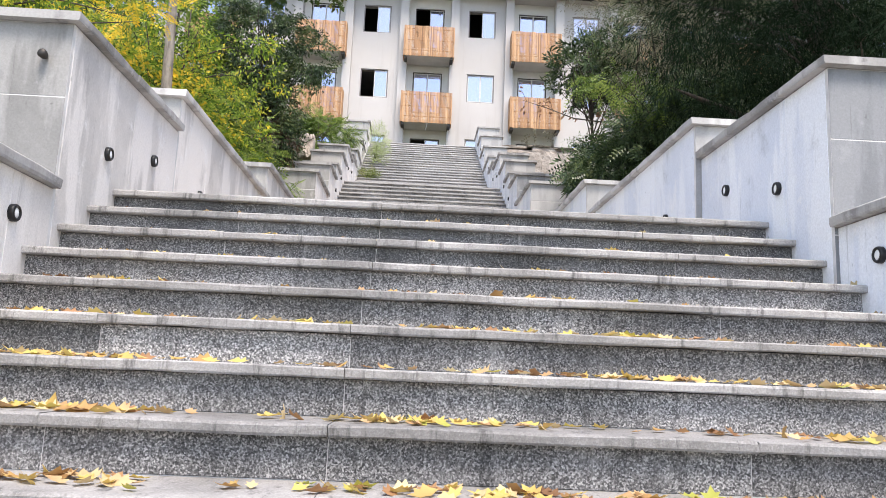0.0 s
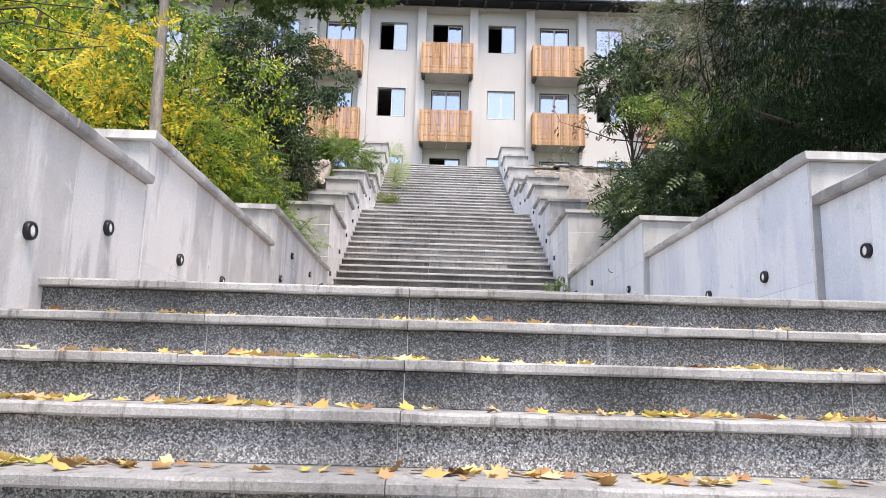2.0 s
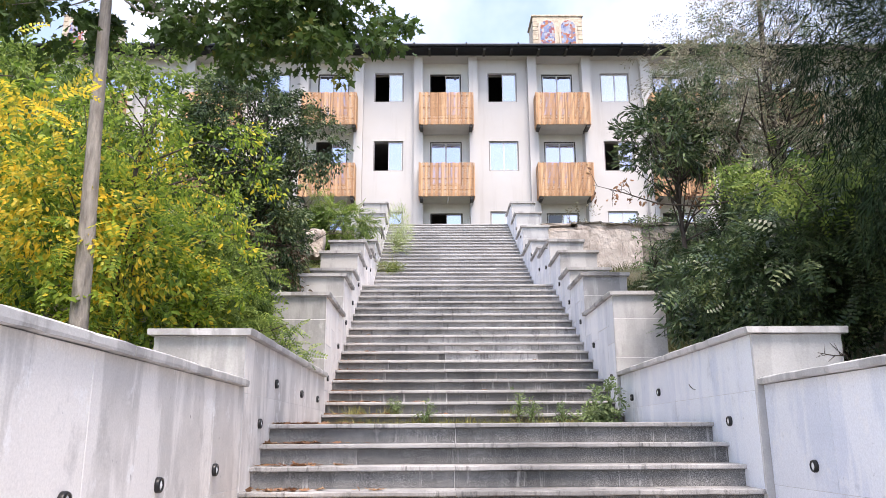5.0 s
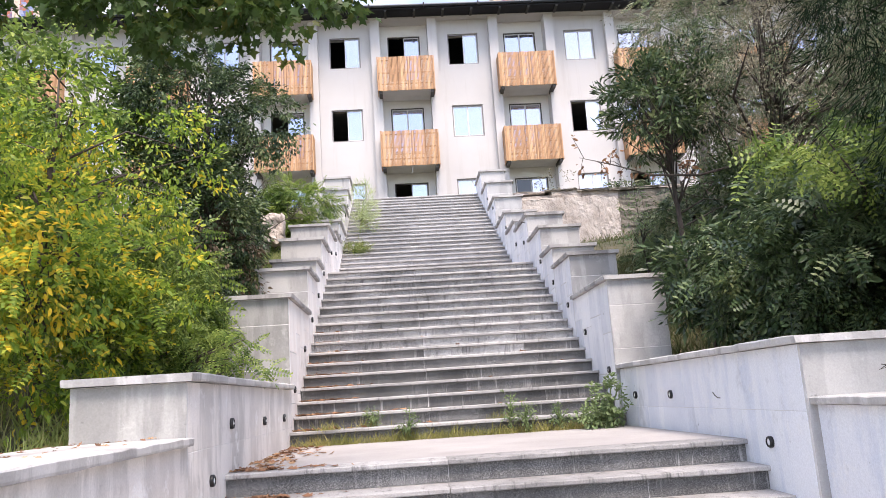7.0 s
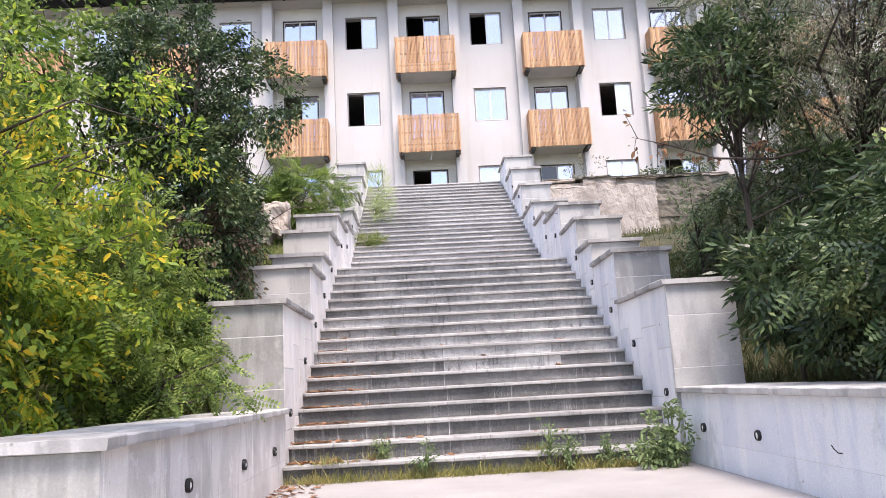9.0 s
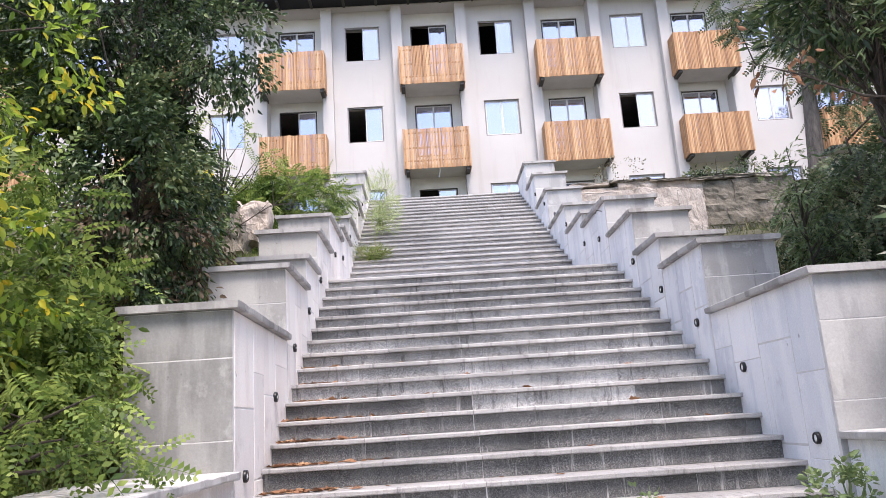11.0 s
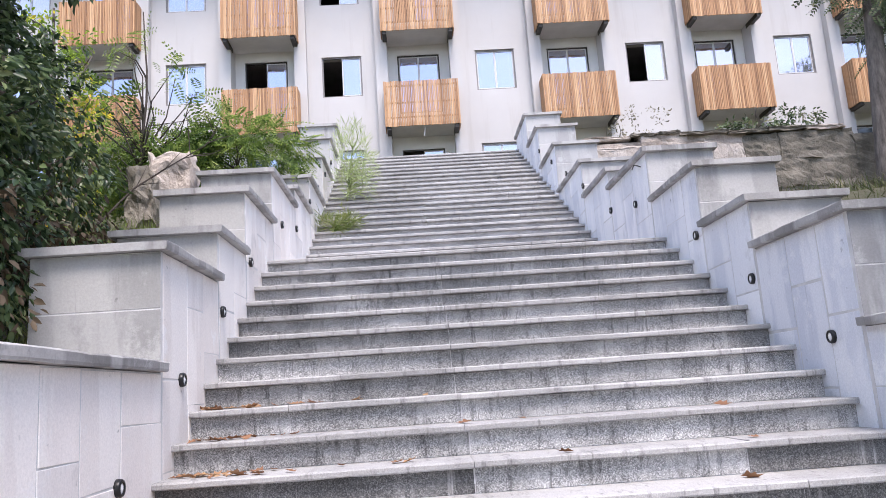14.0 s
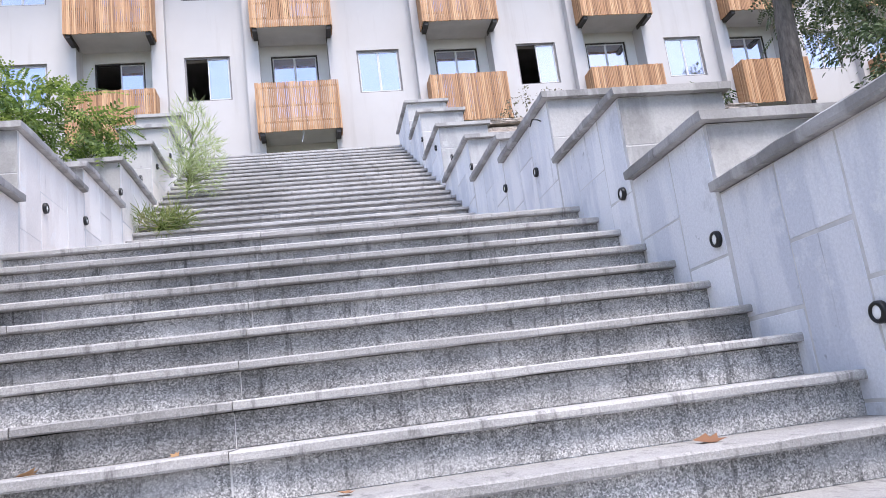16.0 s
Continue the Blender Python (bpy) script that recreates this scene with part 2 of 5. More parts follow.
M_PLASTER = plaster()
M_RECESS = plain("recess_render", (0.70, 0.695, 0.68), 0.9, 0, 0.06, 1.5)
M_ROOF = plain("dark_roof_metal", (0.012, 0.012, 0.015), 0.65, 0.0, 0.2, 3, 0.25)
M_FRAME = plain("window_aluminium", (0.22, 0.20, 0.19), 0.4, 0.3, 0.1, 5)
M_FRAMEW = plain("pale_sash", (0.55, 0.55, 0.56), 0.4, 0.0, 0.05, 5)
M_PANE = plain("coated_glass", (0.56, 0.57, 0.68), 0.04, 0.85, 0.03, 0.6)
M_PANED = plain("dark_clear_glass", (0.03, 0.035, 0.04), 0.04, 0.0, 0.1, 0.6, 0.8)
M_ROOM = plain("unlit_room", (0.24, 0.225, 0.22), 0.9, 0, 0.2, 1)
M_STEEL = plain("dark_steel", (0.05, 0.045, 0.04), 0.5, 0.5, 0.2, 4)
M_SLAB = plain("balcony_concrete", (0.58, 0.57, 0.56), 0.9, 0, 0.08, 2)


def slats():
    m, nt, b = mat("stained_timber_slats", 0.6)
    c = ramp(nt, island_random(nt), [(0.0, (0.24, 0.118, 0.052)), (0.2, (0.39, 0.205, 0.096)), (0.75, (0.48, 0.265, 0.128)), (1.0, (0.60, 0.375, 0.205))])
    w = ramp(nt, noise_f(nt, posn(nt, 14, 14, 1.0), 2.0, 5, 0.6), [(0.3, grey(0.75)), (0.7, grey(1.15))])
    nt.links.new(mixc(nt, 1.0, c, w, "MULTIPLY"), b.inputs["Base Color"])
    return m


M_SLATS = slats()
M_RING = plain("black_lamp_ring", (0.015, 0.015, 0.016), 0.35, 0.3, 0.2, 20)
M_LENS = plain("lamp_lens", (0.86, 0.87, 0.87), 0.25, 0.0, 0.05, 20)


def bark(name, a, c2):
    m, nt, b = mat(name, 0.95)
    v = posn(nt, 1, 1, 0.22)
    f = noise_f(nt, v, 14, 6, 0.7)
    nt.links.new(ramp(nt, f, [(0.3, a), (0.7, c2)]), b.inputs["Base Color"])
    bump(nt, b, f, 0.9, 0.03)
    return m


M_BARKP = bark("pale_bark", (0.12, 0.105, 0.092), (0.40, 0.36, 0.32))
M_BARKR = bark("ridged_brown_bark", (0.045, 0.038, 0.033), (0.19, 0.165, 0.145))
M_BARKD = bark("dark_bark", (0.025, 0.02, 0.017), (0.10, 0.08, 0.065))


def leafmat(name, stops, rough=0.55, trans=0.35, patch=2.2, spec=0.35):
    """Leaf colours that differ leaf by leaf and from spray to spray."""
    m, nt, b = mat(name, rough, 0, spec)
    f = noise_f(nt, posn(nt), patch, 3, 0.6)
    big = nd(nt, "ShaderNodeMapRange", From_Min=0.33, From_Max=0.67)
    nt.links.new(f, big.inputs["Value"])
    mx0 = nt.nodes.new("ShaderNodeMix")
    mx0.inputs["Factor"].default_value = 0.5
    nt.links.new(island_random(nt), mx0.inputs["A"])
    nt.links.new(big.outputs["Result"], mx0.inputs["B"])
    c = ramp(nt, mx0.outputs["Result"], stops)
    nt.links.new(c, b.inputs["Base Color"])
    t = nt.nodes.new("ShaderNodeBsdfTranslucent")
    nt.links.new(c, t.inputs["Color"])
    mx = nt.nodes.new("ShaderNodeMixShader")
    mx.inputs["Fac"].default_value = trans
    out = nt.nodes["Material Output"]
    nt.links.new(b.outputs[0], mx.inputs[1])
    nt.links.new(t.outputs[0], mx.inputs[2])
    nt.links.new(mx.outputs[0], out.inputs["Surface"])
    return m


M_LF_YELLOW = leafmat("leaves_green_turning_yellow", [(0.14, (0.03, 0.065, 0.013)), (0.36, (0.14, 0.235, 0.035)), (0.55, (0.33, 0.44, 0.06)), (0.66, (0.62, 0.57, 0.06)), (0.74, (0.88, 0.62, 0.05))], 0.5, 0.52, 1.4)
M_LF_GOLD = leafmat("leaves_turned_gold", [(0.18, (0.14, 0.20, 0.035)), (0.36, (0.40, 0.41, 0.06)), (0.55, (0.74, 0.57, 0.06)), (0.8, (0.88, 0.58, 0.05))], 0.5, 0.5, 2.5)
M_LF_LIME = leafmat("leaves_yellow_green", [(0.12, (0.035, 0.075, 0.016)), (0.38, (0.16, 0.265, 0.038)), (0.60, (0.33, 0.45, 0.06)), (0.74, (0.56, 0.55, 0.07)), (0.83, (0.86, 0.62, 0.05))], 0.5, 0.5, 1.3)
M_LF_GREEN = leafmat("leaves_fresh_green", [(0.15, (0.04, 0.08, 0.018)), (0.5, (0.14, 0.215, 0.045)), (0.8, (0.33, 0.41, 0.10))], 0.5, 0.42)
M_LF_DARK = leafmat("leaves_dark_glossy", [(0.12, (0.02, 0.036, 0.02)), (0.45, (0.08, 0.12, 0.055)), (0.68, (0.18, 0.235, 0.11)), (0.9, (0.34, 0.32, 0.19))], 0.34, 0.28)
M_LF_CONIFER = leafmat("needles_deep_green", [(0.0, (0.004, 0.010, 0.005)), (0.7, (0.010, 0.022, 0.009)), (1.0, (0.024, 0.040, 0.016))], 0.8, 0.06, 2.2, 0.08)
M_LF_DEEP = leafmat("leaves_deep_green_leathery", [(0.12, (0.013, 0.028, 0.014)), (0.45, (0.045, 0.078, 0.033)), (0.68, (0.10, 0.15, 0.06)), (0.88, (0.22, 0.26, 0.11))], 0.33, 0.22)
M_LF_DEAD = leafmat("leaves_withered_brown", [(0.1, (0.04, 0.03, 0.02)), (0.5, (0.11, 0.08, 0.05)), (0.9, (0.22, 0.16, 0.105))], 0.7, 0.2)
M_LF_HERB = leafmat("herb_grey_green", [(0.0, (0.09, 0.15, 0.06)), (1.0, (0.26, 0.33, 0.15))], 0.6, 0.35)
M_LF_WEED = leafmat("weed_pale_green", [(0.0, (0.26, 0.33, 0.13)), (1.0, (0.56, 0.62, 0.33))], 0.6, 0.45)
M_LF_MAPLE = leafmat("leaves_maple", [(0.0, (0.03, 0.06, 0.015)), (0.7, (0.06, 0.11, 0.025)), (1.0, (0.16, 0.15, 0.03))], 0.5, 0.4)
M_LF_NEEDLE = leafmat("needles_dull_green", [(0.0, (0.045, 0.07, 0.036)), (0.6, (0.10, 0.145, 0.066)), (0.85, (0.18, 0.19, 0.105)), (1.0, (0.27, 0.21, 0.135))], 0.7, 0.2)
M_LF_BROWN = leafmat("needles_brown_grey", [(0.0, (0.12, 0.115, 0.08)), (0.6, (0.24, 0.225, 0.155)), (1.0, (0.42, 0.365, 0.265))], 0.8, 0.2)
M_GRASS = leafmat("grass_blades", [(0.0, (0.09, 0.14, 0.03)), (0.5, (0.21, 0.26, 0.08)), (1.0, (0.42, 0.38, 0.19))], 0.6, 0.35)
M_GRASSY = leafmat("grass_blades_yellowed", [(0.0, (0.10, 0.11, 0.03)), (0.5, (0.24, 0.24, 0.07)), (1.0, (0.44, 0.36, 0.15))], 0.65, 0.3)
M_GRASSD = leafmat("grass_blades_dull", [(0.0, (0.035, 0.055, 0.018)), (0.5, (0.09, 0.11, 0.04)), (1.0, (0.20, 0.17, 0.09))], 0.7, 0.25)
M_FALLEN = leafmat("fallen_leaves_yellow", [(0.10, (0.14, 0.07, 0.03)), (0.24, (0.40, 0.23, 0.09)), (0.38, (0.54, 0.38, 0.13)), (0.66, (0.60, 0.46, 0.14)), (0.86, (0.36, 0.38, 0.08))], 0.6, 0.25)
M_FALLENT = leafmat("fallen_leaves_tan", [(0.10, (0.16, 0.08, 0.04)), (0.35, (0.38, 0.21, 0.10)), (0.6, (0.58, 0.44, 0.24)), (0.85, (0.66, 0.56, 0.32))], 0.65, 0.2)
M_FALLENB = leafmat("fallen_leaves_brown", [(0.0, (0.09, 0.045, 0.025)), (0.5, (0.26, 0.13, 0.07)), (1.0, (0.45, 0.30, 0.16))], 0.75, 0.15)


def rockmat(name, a, c2, d):
    m, nt, b = mat(name, 0.9)
    p = posn(nt)
    f = noise_f(nt, p, 2.2, 8, 0.65)
    nt.links.new(ramp(nt, f, [(0.3, a), (0.5, c2), (0.72, d)]), b.inputs["Base Color"])
    bump(nt, b, noise_f(nt, p, 6, 8, 0.7), 0.8, 0.06)
    return m


M_ROCK = rockmat("broken_rubble", (0.22, 0.185, 0.155), (0.44, 0.375, 0.32), (0.58, 0.51, 0.45))
M_COAT = rockmat("old_lime_render", (0.28, 0.24, 0.205), (0.40, 0.352, 0.31), (0.49, 0.44, 0.395))
M_ROCKD = rockmat("mossy_rubble", (0.06, 0.06, 0.045), (0.17, 0.15, 0.12), (0.30, 0.27, 0.22))

# ---------------------------------------------------------------- mesh helpers


def mesh_of(name, verts, faces, material=None, smooth=False):
    me = bpy.data.meshes.new(name)
    me.from_pydata([tuple(v) for v in verts], [], faces)
    if material:
        me.materials.append(material)
    if smooth:
        me.polygons.foreach_set("use_smooth", [True] * len(me.polygons))
    me.update()
    return me


def put(name, me, parent=None, at=(0, 0, 0), label=""):
    ob = new(name, me)
    ob.location = at
    if parent is not None:
        ob.parent = parent
    if label:
        ob["label"] = label
    return ob


def empty(name, at=(0, 0, 0)):
    ob = new(name)
    ob.location = at
    return ob


def cham_box(x0, x1, y0, y1, z0, z1, c=0.006):
    """A box with all its edges cut off slightly."""
    v, f = [], []
    xs, ys, zs = (x0, x1), (y0, y1), (z0, z1)
    idx = {}
    for i in (0, 1):
        for j in (0, 1):
            for k in (0, 1):
                for a in range(3):
                    p = [xs[i], ys[j], zs[k]]
                    for ax, s in ((0, i), (1, j), (2, k)):
                        if ax != a:
                            p[ax] += c if s == 0 else -c
                    idx[i, j, k, a] = len(v)
                    v.append(p)
    for a in range(3):
        b1, b2 = [(1, 2), (2, 0), (0, 1)][a]
        for s in (0, 1):
            q = []
            for u, w in ((0, 0), (1, 0), (1, 1), (0, 1)):
                key = [0, 0, 0]
                key[a], key[b1], key[b2] = s, u, w
                q.append(idx[(*key, a)])
            f.append(q if s else q[::-1])
    for e in range(3):
        b1, b2 = [(1, 2), (2, 0), (0, 1)][e]
        for u in (0, 1):
            for w in (0, 1):
                k0, k1 = [0, 0, 0], [0, 0, 0]
                k0[b1] = k1[b1] = u
                k0[b2] = k1[b2] = w
                k1[e] = 1
                q = [idx[(*k0, b1)], idx[(*k1, b1)], idx[(*k1, b2)], idx[(*k0, b2)]]
                f.append(q if u != w else q[::-1])
    for i in (0, 1):
        for j in (0, 1):
            for k in (0, 1):
                q = [idx[i, j, k, 0], idx[i, j, k, 1], idx[i, j, k, 2]]
                f.append(q if (i + j + k) % 2 else q[::-1])
    return v, f


class Build:
    """Collects boxes and other pieces into one mesh."""

    def __init__(self):
        self.v, self.f = [], []

    def add(self, v, f):
        o = len(self.v)
        self.v.extend(v)
        self.f.extend([[i + o for i in q] for q in f])
        return self

    def box(self, x0, x1, y0, y1, z0, z1):
        v = [(x, y, z) for x in (x0, x1) for y in (y0, y1) for z in (z0, z1)]
        f = [(0, 1, 3, 2), (4, 6, 7, 5), (0, 4, 5, 1), (2, 3, 7, 6), (0, 2, 6, 4), (1, 5, 7, 3)]
        return self.add(v, f)

    def mesh(self, name, material, smooth=False):
        return mesh_of(name, self.v, self.f, material, smooth)


def tube(points, radii, sides=8):
    """A tapered, bent limb through the points."""
    pts = [Vector(p) for p in points]
    v, f = [], []
    for i, p in enumerate(pts):
        d = (pts[min(i + 1, len(pts) - 1)] - pts[max(i - 1, 0)]).normalized()
        a = d.orthogonal().normalized()
        if i:
            a = (prev - d * prev.dot(d)).normalized()
        prev = a
        b = d.cross(a)
        for s in range(sides):
            w = 2 * math.pi * s / sides
            v.append(p + (a * math.cos(w) + b * math.sin(w)) * radii[i])
    for i in range(len(pts) - 1):
        for s in range(sides):
            t = (s + 1) % sides
            f.append((i * sides + s, i * sides + t, (i + 1) * sides + t, (i + 1) * sides + s))
    f.append(tuple(range(sides))[::-1])
    f.append(tuple(range((len(pts) - 1) * sides, len(pts) * sides)))
    return v, f


rng = np.random.default_rng(7)


def unit(a):
    return a / np.maximum(np.linalg.norm(a, axis=-1, keepdims=True), 1e-9)


def scatter(name, material, template, faces, pos, along, up, size):
    """One mesh of many small leaves: each copy of the template lies with its length along one way and its face towards another."""
    tv = np.array(template, float)
    pos, along = np.asarray(pos, float), unit(np.asarray(along, float))
    nrm = unit(up - along * (up * along).sum(1, keepdims=True))
    side = np.cross(along, nrm)
    size = np.asarray(size, float)[:, None, None]
    v = pos[:, None, :] + size * (tv[None, :, 0:1] * side[:, None, :] + tv[None, :, 1:2] * along[:, None, :] + tv[None, :, 2:3] * nrm[:, None, :])
    n, k = len(pos), len(tv)
    v = v.reshape(-1, 3)
    loops = np.concatenate([np.array(q) for q in faces])
    tot = np.array([len(q) for q in faces])
    li = (loops[None, :] + (np.arange(n) * k)[:, None]).ravel()
    lt = np.tile(tot, n)
    ls = np.concatenate([[0], np.cumsum(lt)[:-1]])
    me = bpy.data.meshes.new(name)
    me.vertices.add(len(v))
    me.vertices.foreach_set("co", v.ravel())
    me.loops.add(len(li))
    me.loops.foreach_set("vertex_index", li.astype(np.int32))
    me.polygons.add(len(lt))
    me.polygons.foreach_set("loop_start", ls.astype(np.int32))
    me.polygons.foreach_set("loop_total", lt.astype(np.int32))
    me.materials.append(material)
    me.update(calc_edges=True)
    me.validate()
    return me


LEAF = ([(0, 0, 0), (-0.21, 0.26, 0.06), (-0.20, 0.64, 0.05), (0, 1, -0.12), (0.20, 0.64, 0.05), (0.21, 0.26, 0.06)], [(0, 3, 2, 1), (0, 5, 4, 3)])
LANCE = ([(0, 0, 0), (-0.12, 0.45, 0.03), (0.12, 0.45, 0.03), (0, 1, -0.06)], [(0, 2, 1), (1, 2, 3)])
MAPLE = ([(0, 0, 0), (-0.32, -0.05, 0.02), (-0.20, 0.22, 0), (-0.55, 0.40, 0.05), (-0.22, 0.52, 0), (0, 1, -0.08), (0.22, 0.52, 0), (0.55, 0.40, 0.05), (0.20, 0.22, 0), (0.32, -0.05, 0.02)],
         [(0, 2, 1), (0, 4, 3, 2), (0, 6, 5, 4), (0, 8, 7, 6), (0, 9, 8)])
NEEDLE = ([(0, 0, 0), (-0.035, 0.4, 0), (0.035, 0.4, 0), (0, 1, 0)], [(0, 2, 1), (1, 2, 3)])
CURL = ([(0, -0.62, 0.03), (-0.22, -0.33, 0.075), (-0.43, -0.12, 0.13), (-0.25, 0.04, 0.05), (-0.40, 0.30, 0.15), (-0.14, 0.34, 0.045), (0.03, 0.68, 0.15), (0.16, 0.31, 0.035),
         (0.37, 0.24, 0.11), (0.25, 0.02, 0.045), (0.45, -0.17, 0.16), (0.2, -0.35, 0.065), (0, -0.2, 0), (0.01, 0.2, 0.015)],
        [(0, 12, 1), (1, 12, 2), (2, 12, 3), (3, 12, 13), (3, 13, 4), (4, 13, 5), (5, 13, 6), (6, 13, 7), (7, 13, 8), (8, 13, 9), (9, 13, 12), (9, 12, 10), (10, 12, 11), (11, 12, 0)])


def pinnate(pairs, width, droop=0.25):
    v, f = [], []
    for i in range(pairs):
        y = 0.12 + 0.85 * i / (pairs - 1)
        z = -droop * y * y
        ll = width * (1 - 0.45 * abs(2 * y - 0.9))
        for s in (-1, 1):
            o = len(v)
            v += [(0, y, z), (s * ll * 0.5, y - 0.025, z + 0.012), (s * ll, y + 0.05, z - 0.03), (s * ll * 0.5, y + 0.085, z + 0.012)]
            f.append((o, o + 1, o + 2, o + 3))
    o = len(v)
    v += [(-0.008, 0, 0), (0.008, 0, 0), (0.004, 1, -droop), (-0.004, 1, -droop)]
    f.append((o, o + 1, o + 2, o + 3))
    return v, f


FROND = pinnate(8, 0.22)
BROAD = pinnate(6, 0.30, 0.3)

# ---------------------------------------------------------------- the stairs: plan
XL = -2.03                                  # inner face of the left wall
RISE, GO = 0.1766, 0.331
A_TOP_Y, A_TOP_Z, A_N = 4.82, 2.255, 24     # lower flight, its top nosing
B_Y, B_Z0, B_N, B_GO = 9.53, 2.305, 4, 0.333
C_Y, C_Z0, C_N = 13.79, 3.01, 17
D_Y, D_Z0, D_N = 21.2, 6.04, 22
TOP_Z = D_Z0 + D_N * RISE
# wall units from low to high: y of the front, y of the back, top of the coping, inner x on the right
UNITS = [(-5.5, -1.6, 0.35, 2.25), (-1.6, 0.25, 0.55, 2.24), (0.25, 2.15, 1.25, 2.23), (2.15, 4.07, 2.13, 2.21), (4.07, 5.95, 3.06, 2.19), (5.95, 9.52, 3.345, 2.14), (9.52, 13.95, 3.755, 2.075),
         (13.95, 15.93, 4.89, 2.03), (15.93, 17.18, 5.585, 2.03), (17.18, 18.12, 5.955, 2.03), (18.12, 19.42, 6.52, 2.03), (19.42, 21.0, 7.08, 2.03),
         (21.0, 22.4, 7.33, 2.03), (22.4, 24.15, 7.88, 2.03), (24.15, 25.6, 8.74, 2.03), (25.6, 26.85, 9.58, 2.03), (26.85, 28.4, 10.3, 2.03)]
LAMPS_BOTH = [(2.7, 1.35), (3.70, 1.86), (4.68, 2.44), (5.46, 2.62), (6.65, 2.645), (7.74, 2.645), (8.82, 2.68), (10.12, 3.01), (12.16, 3.37), (13.36, 3.37),
              (14.24, 3.70), (15.32, 4.28), (16.285, 4.795), (17.275, 5.31), (18.275, 5.857), (19.95, 6.57), (21.0, 6.75), (22.35, 7.45), (23.4, 7.95), (24.5, 8.49), (25.6, 9.05), (26.7, 9.62)]
LAMPS_LEFT = [(10.75, 3.39)]


def stair_z(y):
    """Height of the walking line."""
    if y < A_TOP_Y:
        return A_TOP_Z - RISE * math.ceil(max(0, A_TOP_Y - y) / GO)
    if y < B_Y:
        return A_TOP_Z + (B_Z0 - A_TOP_Z) * (y - A_TOP_Y) / (B_Y - A_TOP_Y)
    if y < C_Y:
        return B_Z0 + RISE * min(4, math.floor((y - B_Y) / B_GO) + 1)
    if y < D_Y:
        return C_Z0 + RISE * min(C_N, math.floor((y - C_Y) / GO) + 1)
    return D_Z0 + RISE * min(D_N, math.floor((y - D_Y) / GO) + 1)


# ---------------------------------------------------------------- ground: one sheet to the horizon
SIDE = [(-3000, -60), (-200, -14), (-40, -6), (-6, -1.6), (0, 0.7), (3, 1.5), (5, 2.7), (9.5, 3.1), (13.9, 3.65), (16, 4.6), (19, 6.2), (22, 6.6), (24.3, 7.0), (25.2, 8.7), (29, 9.95), (37, 10.6), (80, 11.5), (400, 40), (3000, 90)]
INNER = [(-3000, -60), (-200, -14), (-40, -6), (-6, -2.4), (-2.5, -2.2), (0, -0.9), (4.8, 1.6), (9.5, 1.9), (13.8, 2.5), (19, 5.2), (21, 5.6), (28.4, 9.4), (28.8, TOP_Z - 0.02), (37, 10.5), (80, 11.5), (400, 40), (3000, 90)]


def lerp_table(tab, y):
    for (a, za), (b, zb) in zip(tab, tab[1:]):
        if y <= b:
            return za + (zb - za) * (y - a) / (b - a)
    return tab[-1][1]


def ground_z(x, y):
    a = abs(x)
    zi = lerp_table(INNER, y)
    zs = lerp_table(SIDE, y)
    if a < 2.2:
        z = zi
    elif a < 2.7:
        z = zi + (zs - zi) * (a - 2.2) / 0.5
    else:
        out = min(a - 2.7, 12)
        rise = 0.10 if 2 < y < 24 else 0.03
        z = zs + rise * out * min(1, max(0, (27 - y) / 3))
        if y < 30:
            z += 0.12 * noise.noise((x * 0.9, y * 0.9, 3)) * min(1, a - 2.7)
    return z


gx = [-3000, -1200, -500, -200, -100, -60, -40, -30, -24, -19, -15, -12, -10, -8.5, -7.2, -6, -5, -4.2, -3.6, -3.1, -2.7, -2.45, -2.2, -1, 0, 1, 2.2, 2.45, 2.7, 3.1, 3.6, 4.2, 5, 6, 7.2, 8.5, 10, 12, 15, 19, 24, 30, 40, 60, 100, 200, 500, 1200, 3000]
gy = [-3000, -1000, -400, -200, -100, -60, -40, -25, -15, -10] + [-6 + 0.5 * i for i in range(82)] + [36, 38, 45, 60, 80, 150, 400, 1000, 3000]
gv = [(x, y, ground_z(x, y)) for y in gy for x in gx]
gf = [(j * len(gx) + i, j * len(gx) + i + 1, (j + 1) * len(gx) + i + 1, (j + 1) * len(gx) + i) for j in range(len(gy) - 1) for i in range(len(gx) - 1)]
ground = tagged(new("ground", mesh_of("ground", gv, gf, M_SOIL, True)), "brown-green hillside soil on both sides of the stairs", "ground", kind="structure")

# ---------------------------------------------------------------- walls of the stairs
srnd = random.Random(11)


def panel_slab(parent, xa, xb, a, b, z0, z1, material, loose):
    """One thin slab; a loosely laid one has corners a little out of square."""
    v, f = cham_box(xa, xb, a, b, z0, z1, 0.002)
    if loose:
        q = [[srnd.uniform(-loose, loose) for _ in range(4)] for _ in range(2)]
        for p in v:
            s, t = (p[1] - a) / (b - a), (p[2] - z0) / (z1 - z0)
            k = [(1 - s) * (1 - t), s * (1 - t), (1 - s) * t, s * t]
            p[1] += sum(c * d for c, d in zip(k, q[0]))
            p[2] += sum(c * d for c, d in zip(k, q[1]))
    put("stone_panel", mesh_of("stone_panel", v, f, material), parent)


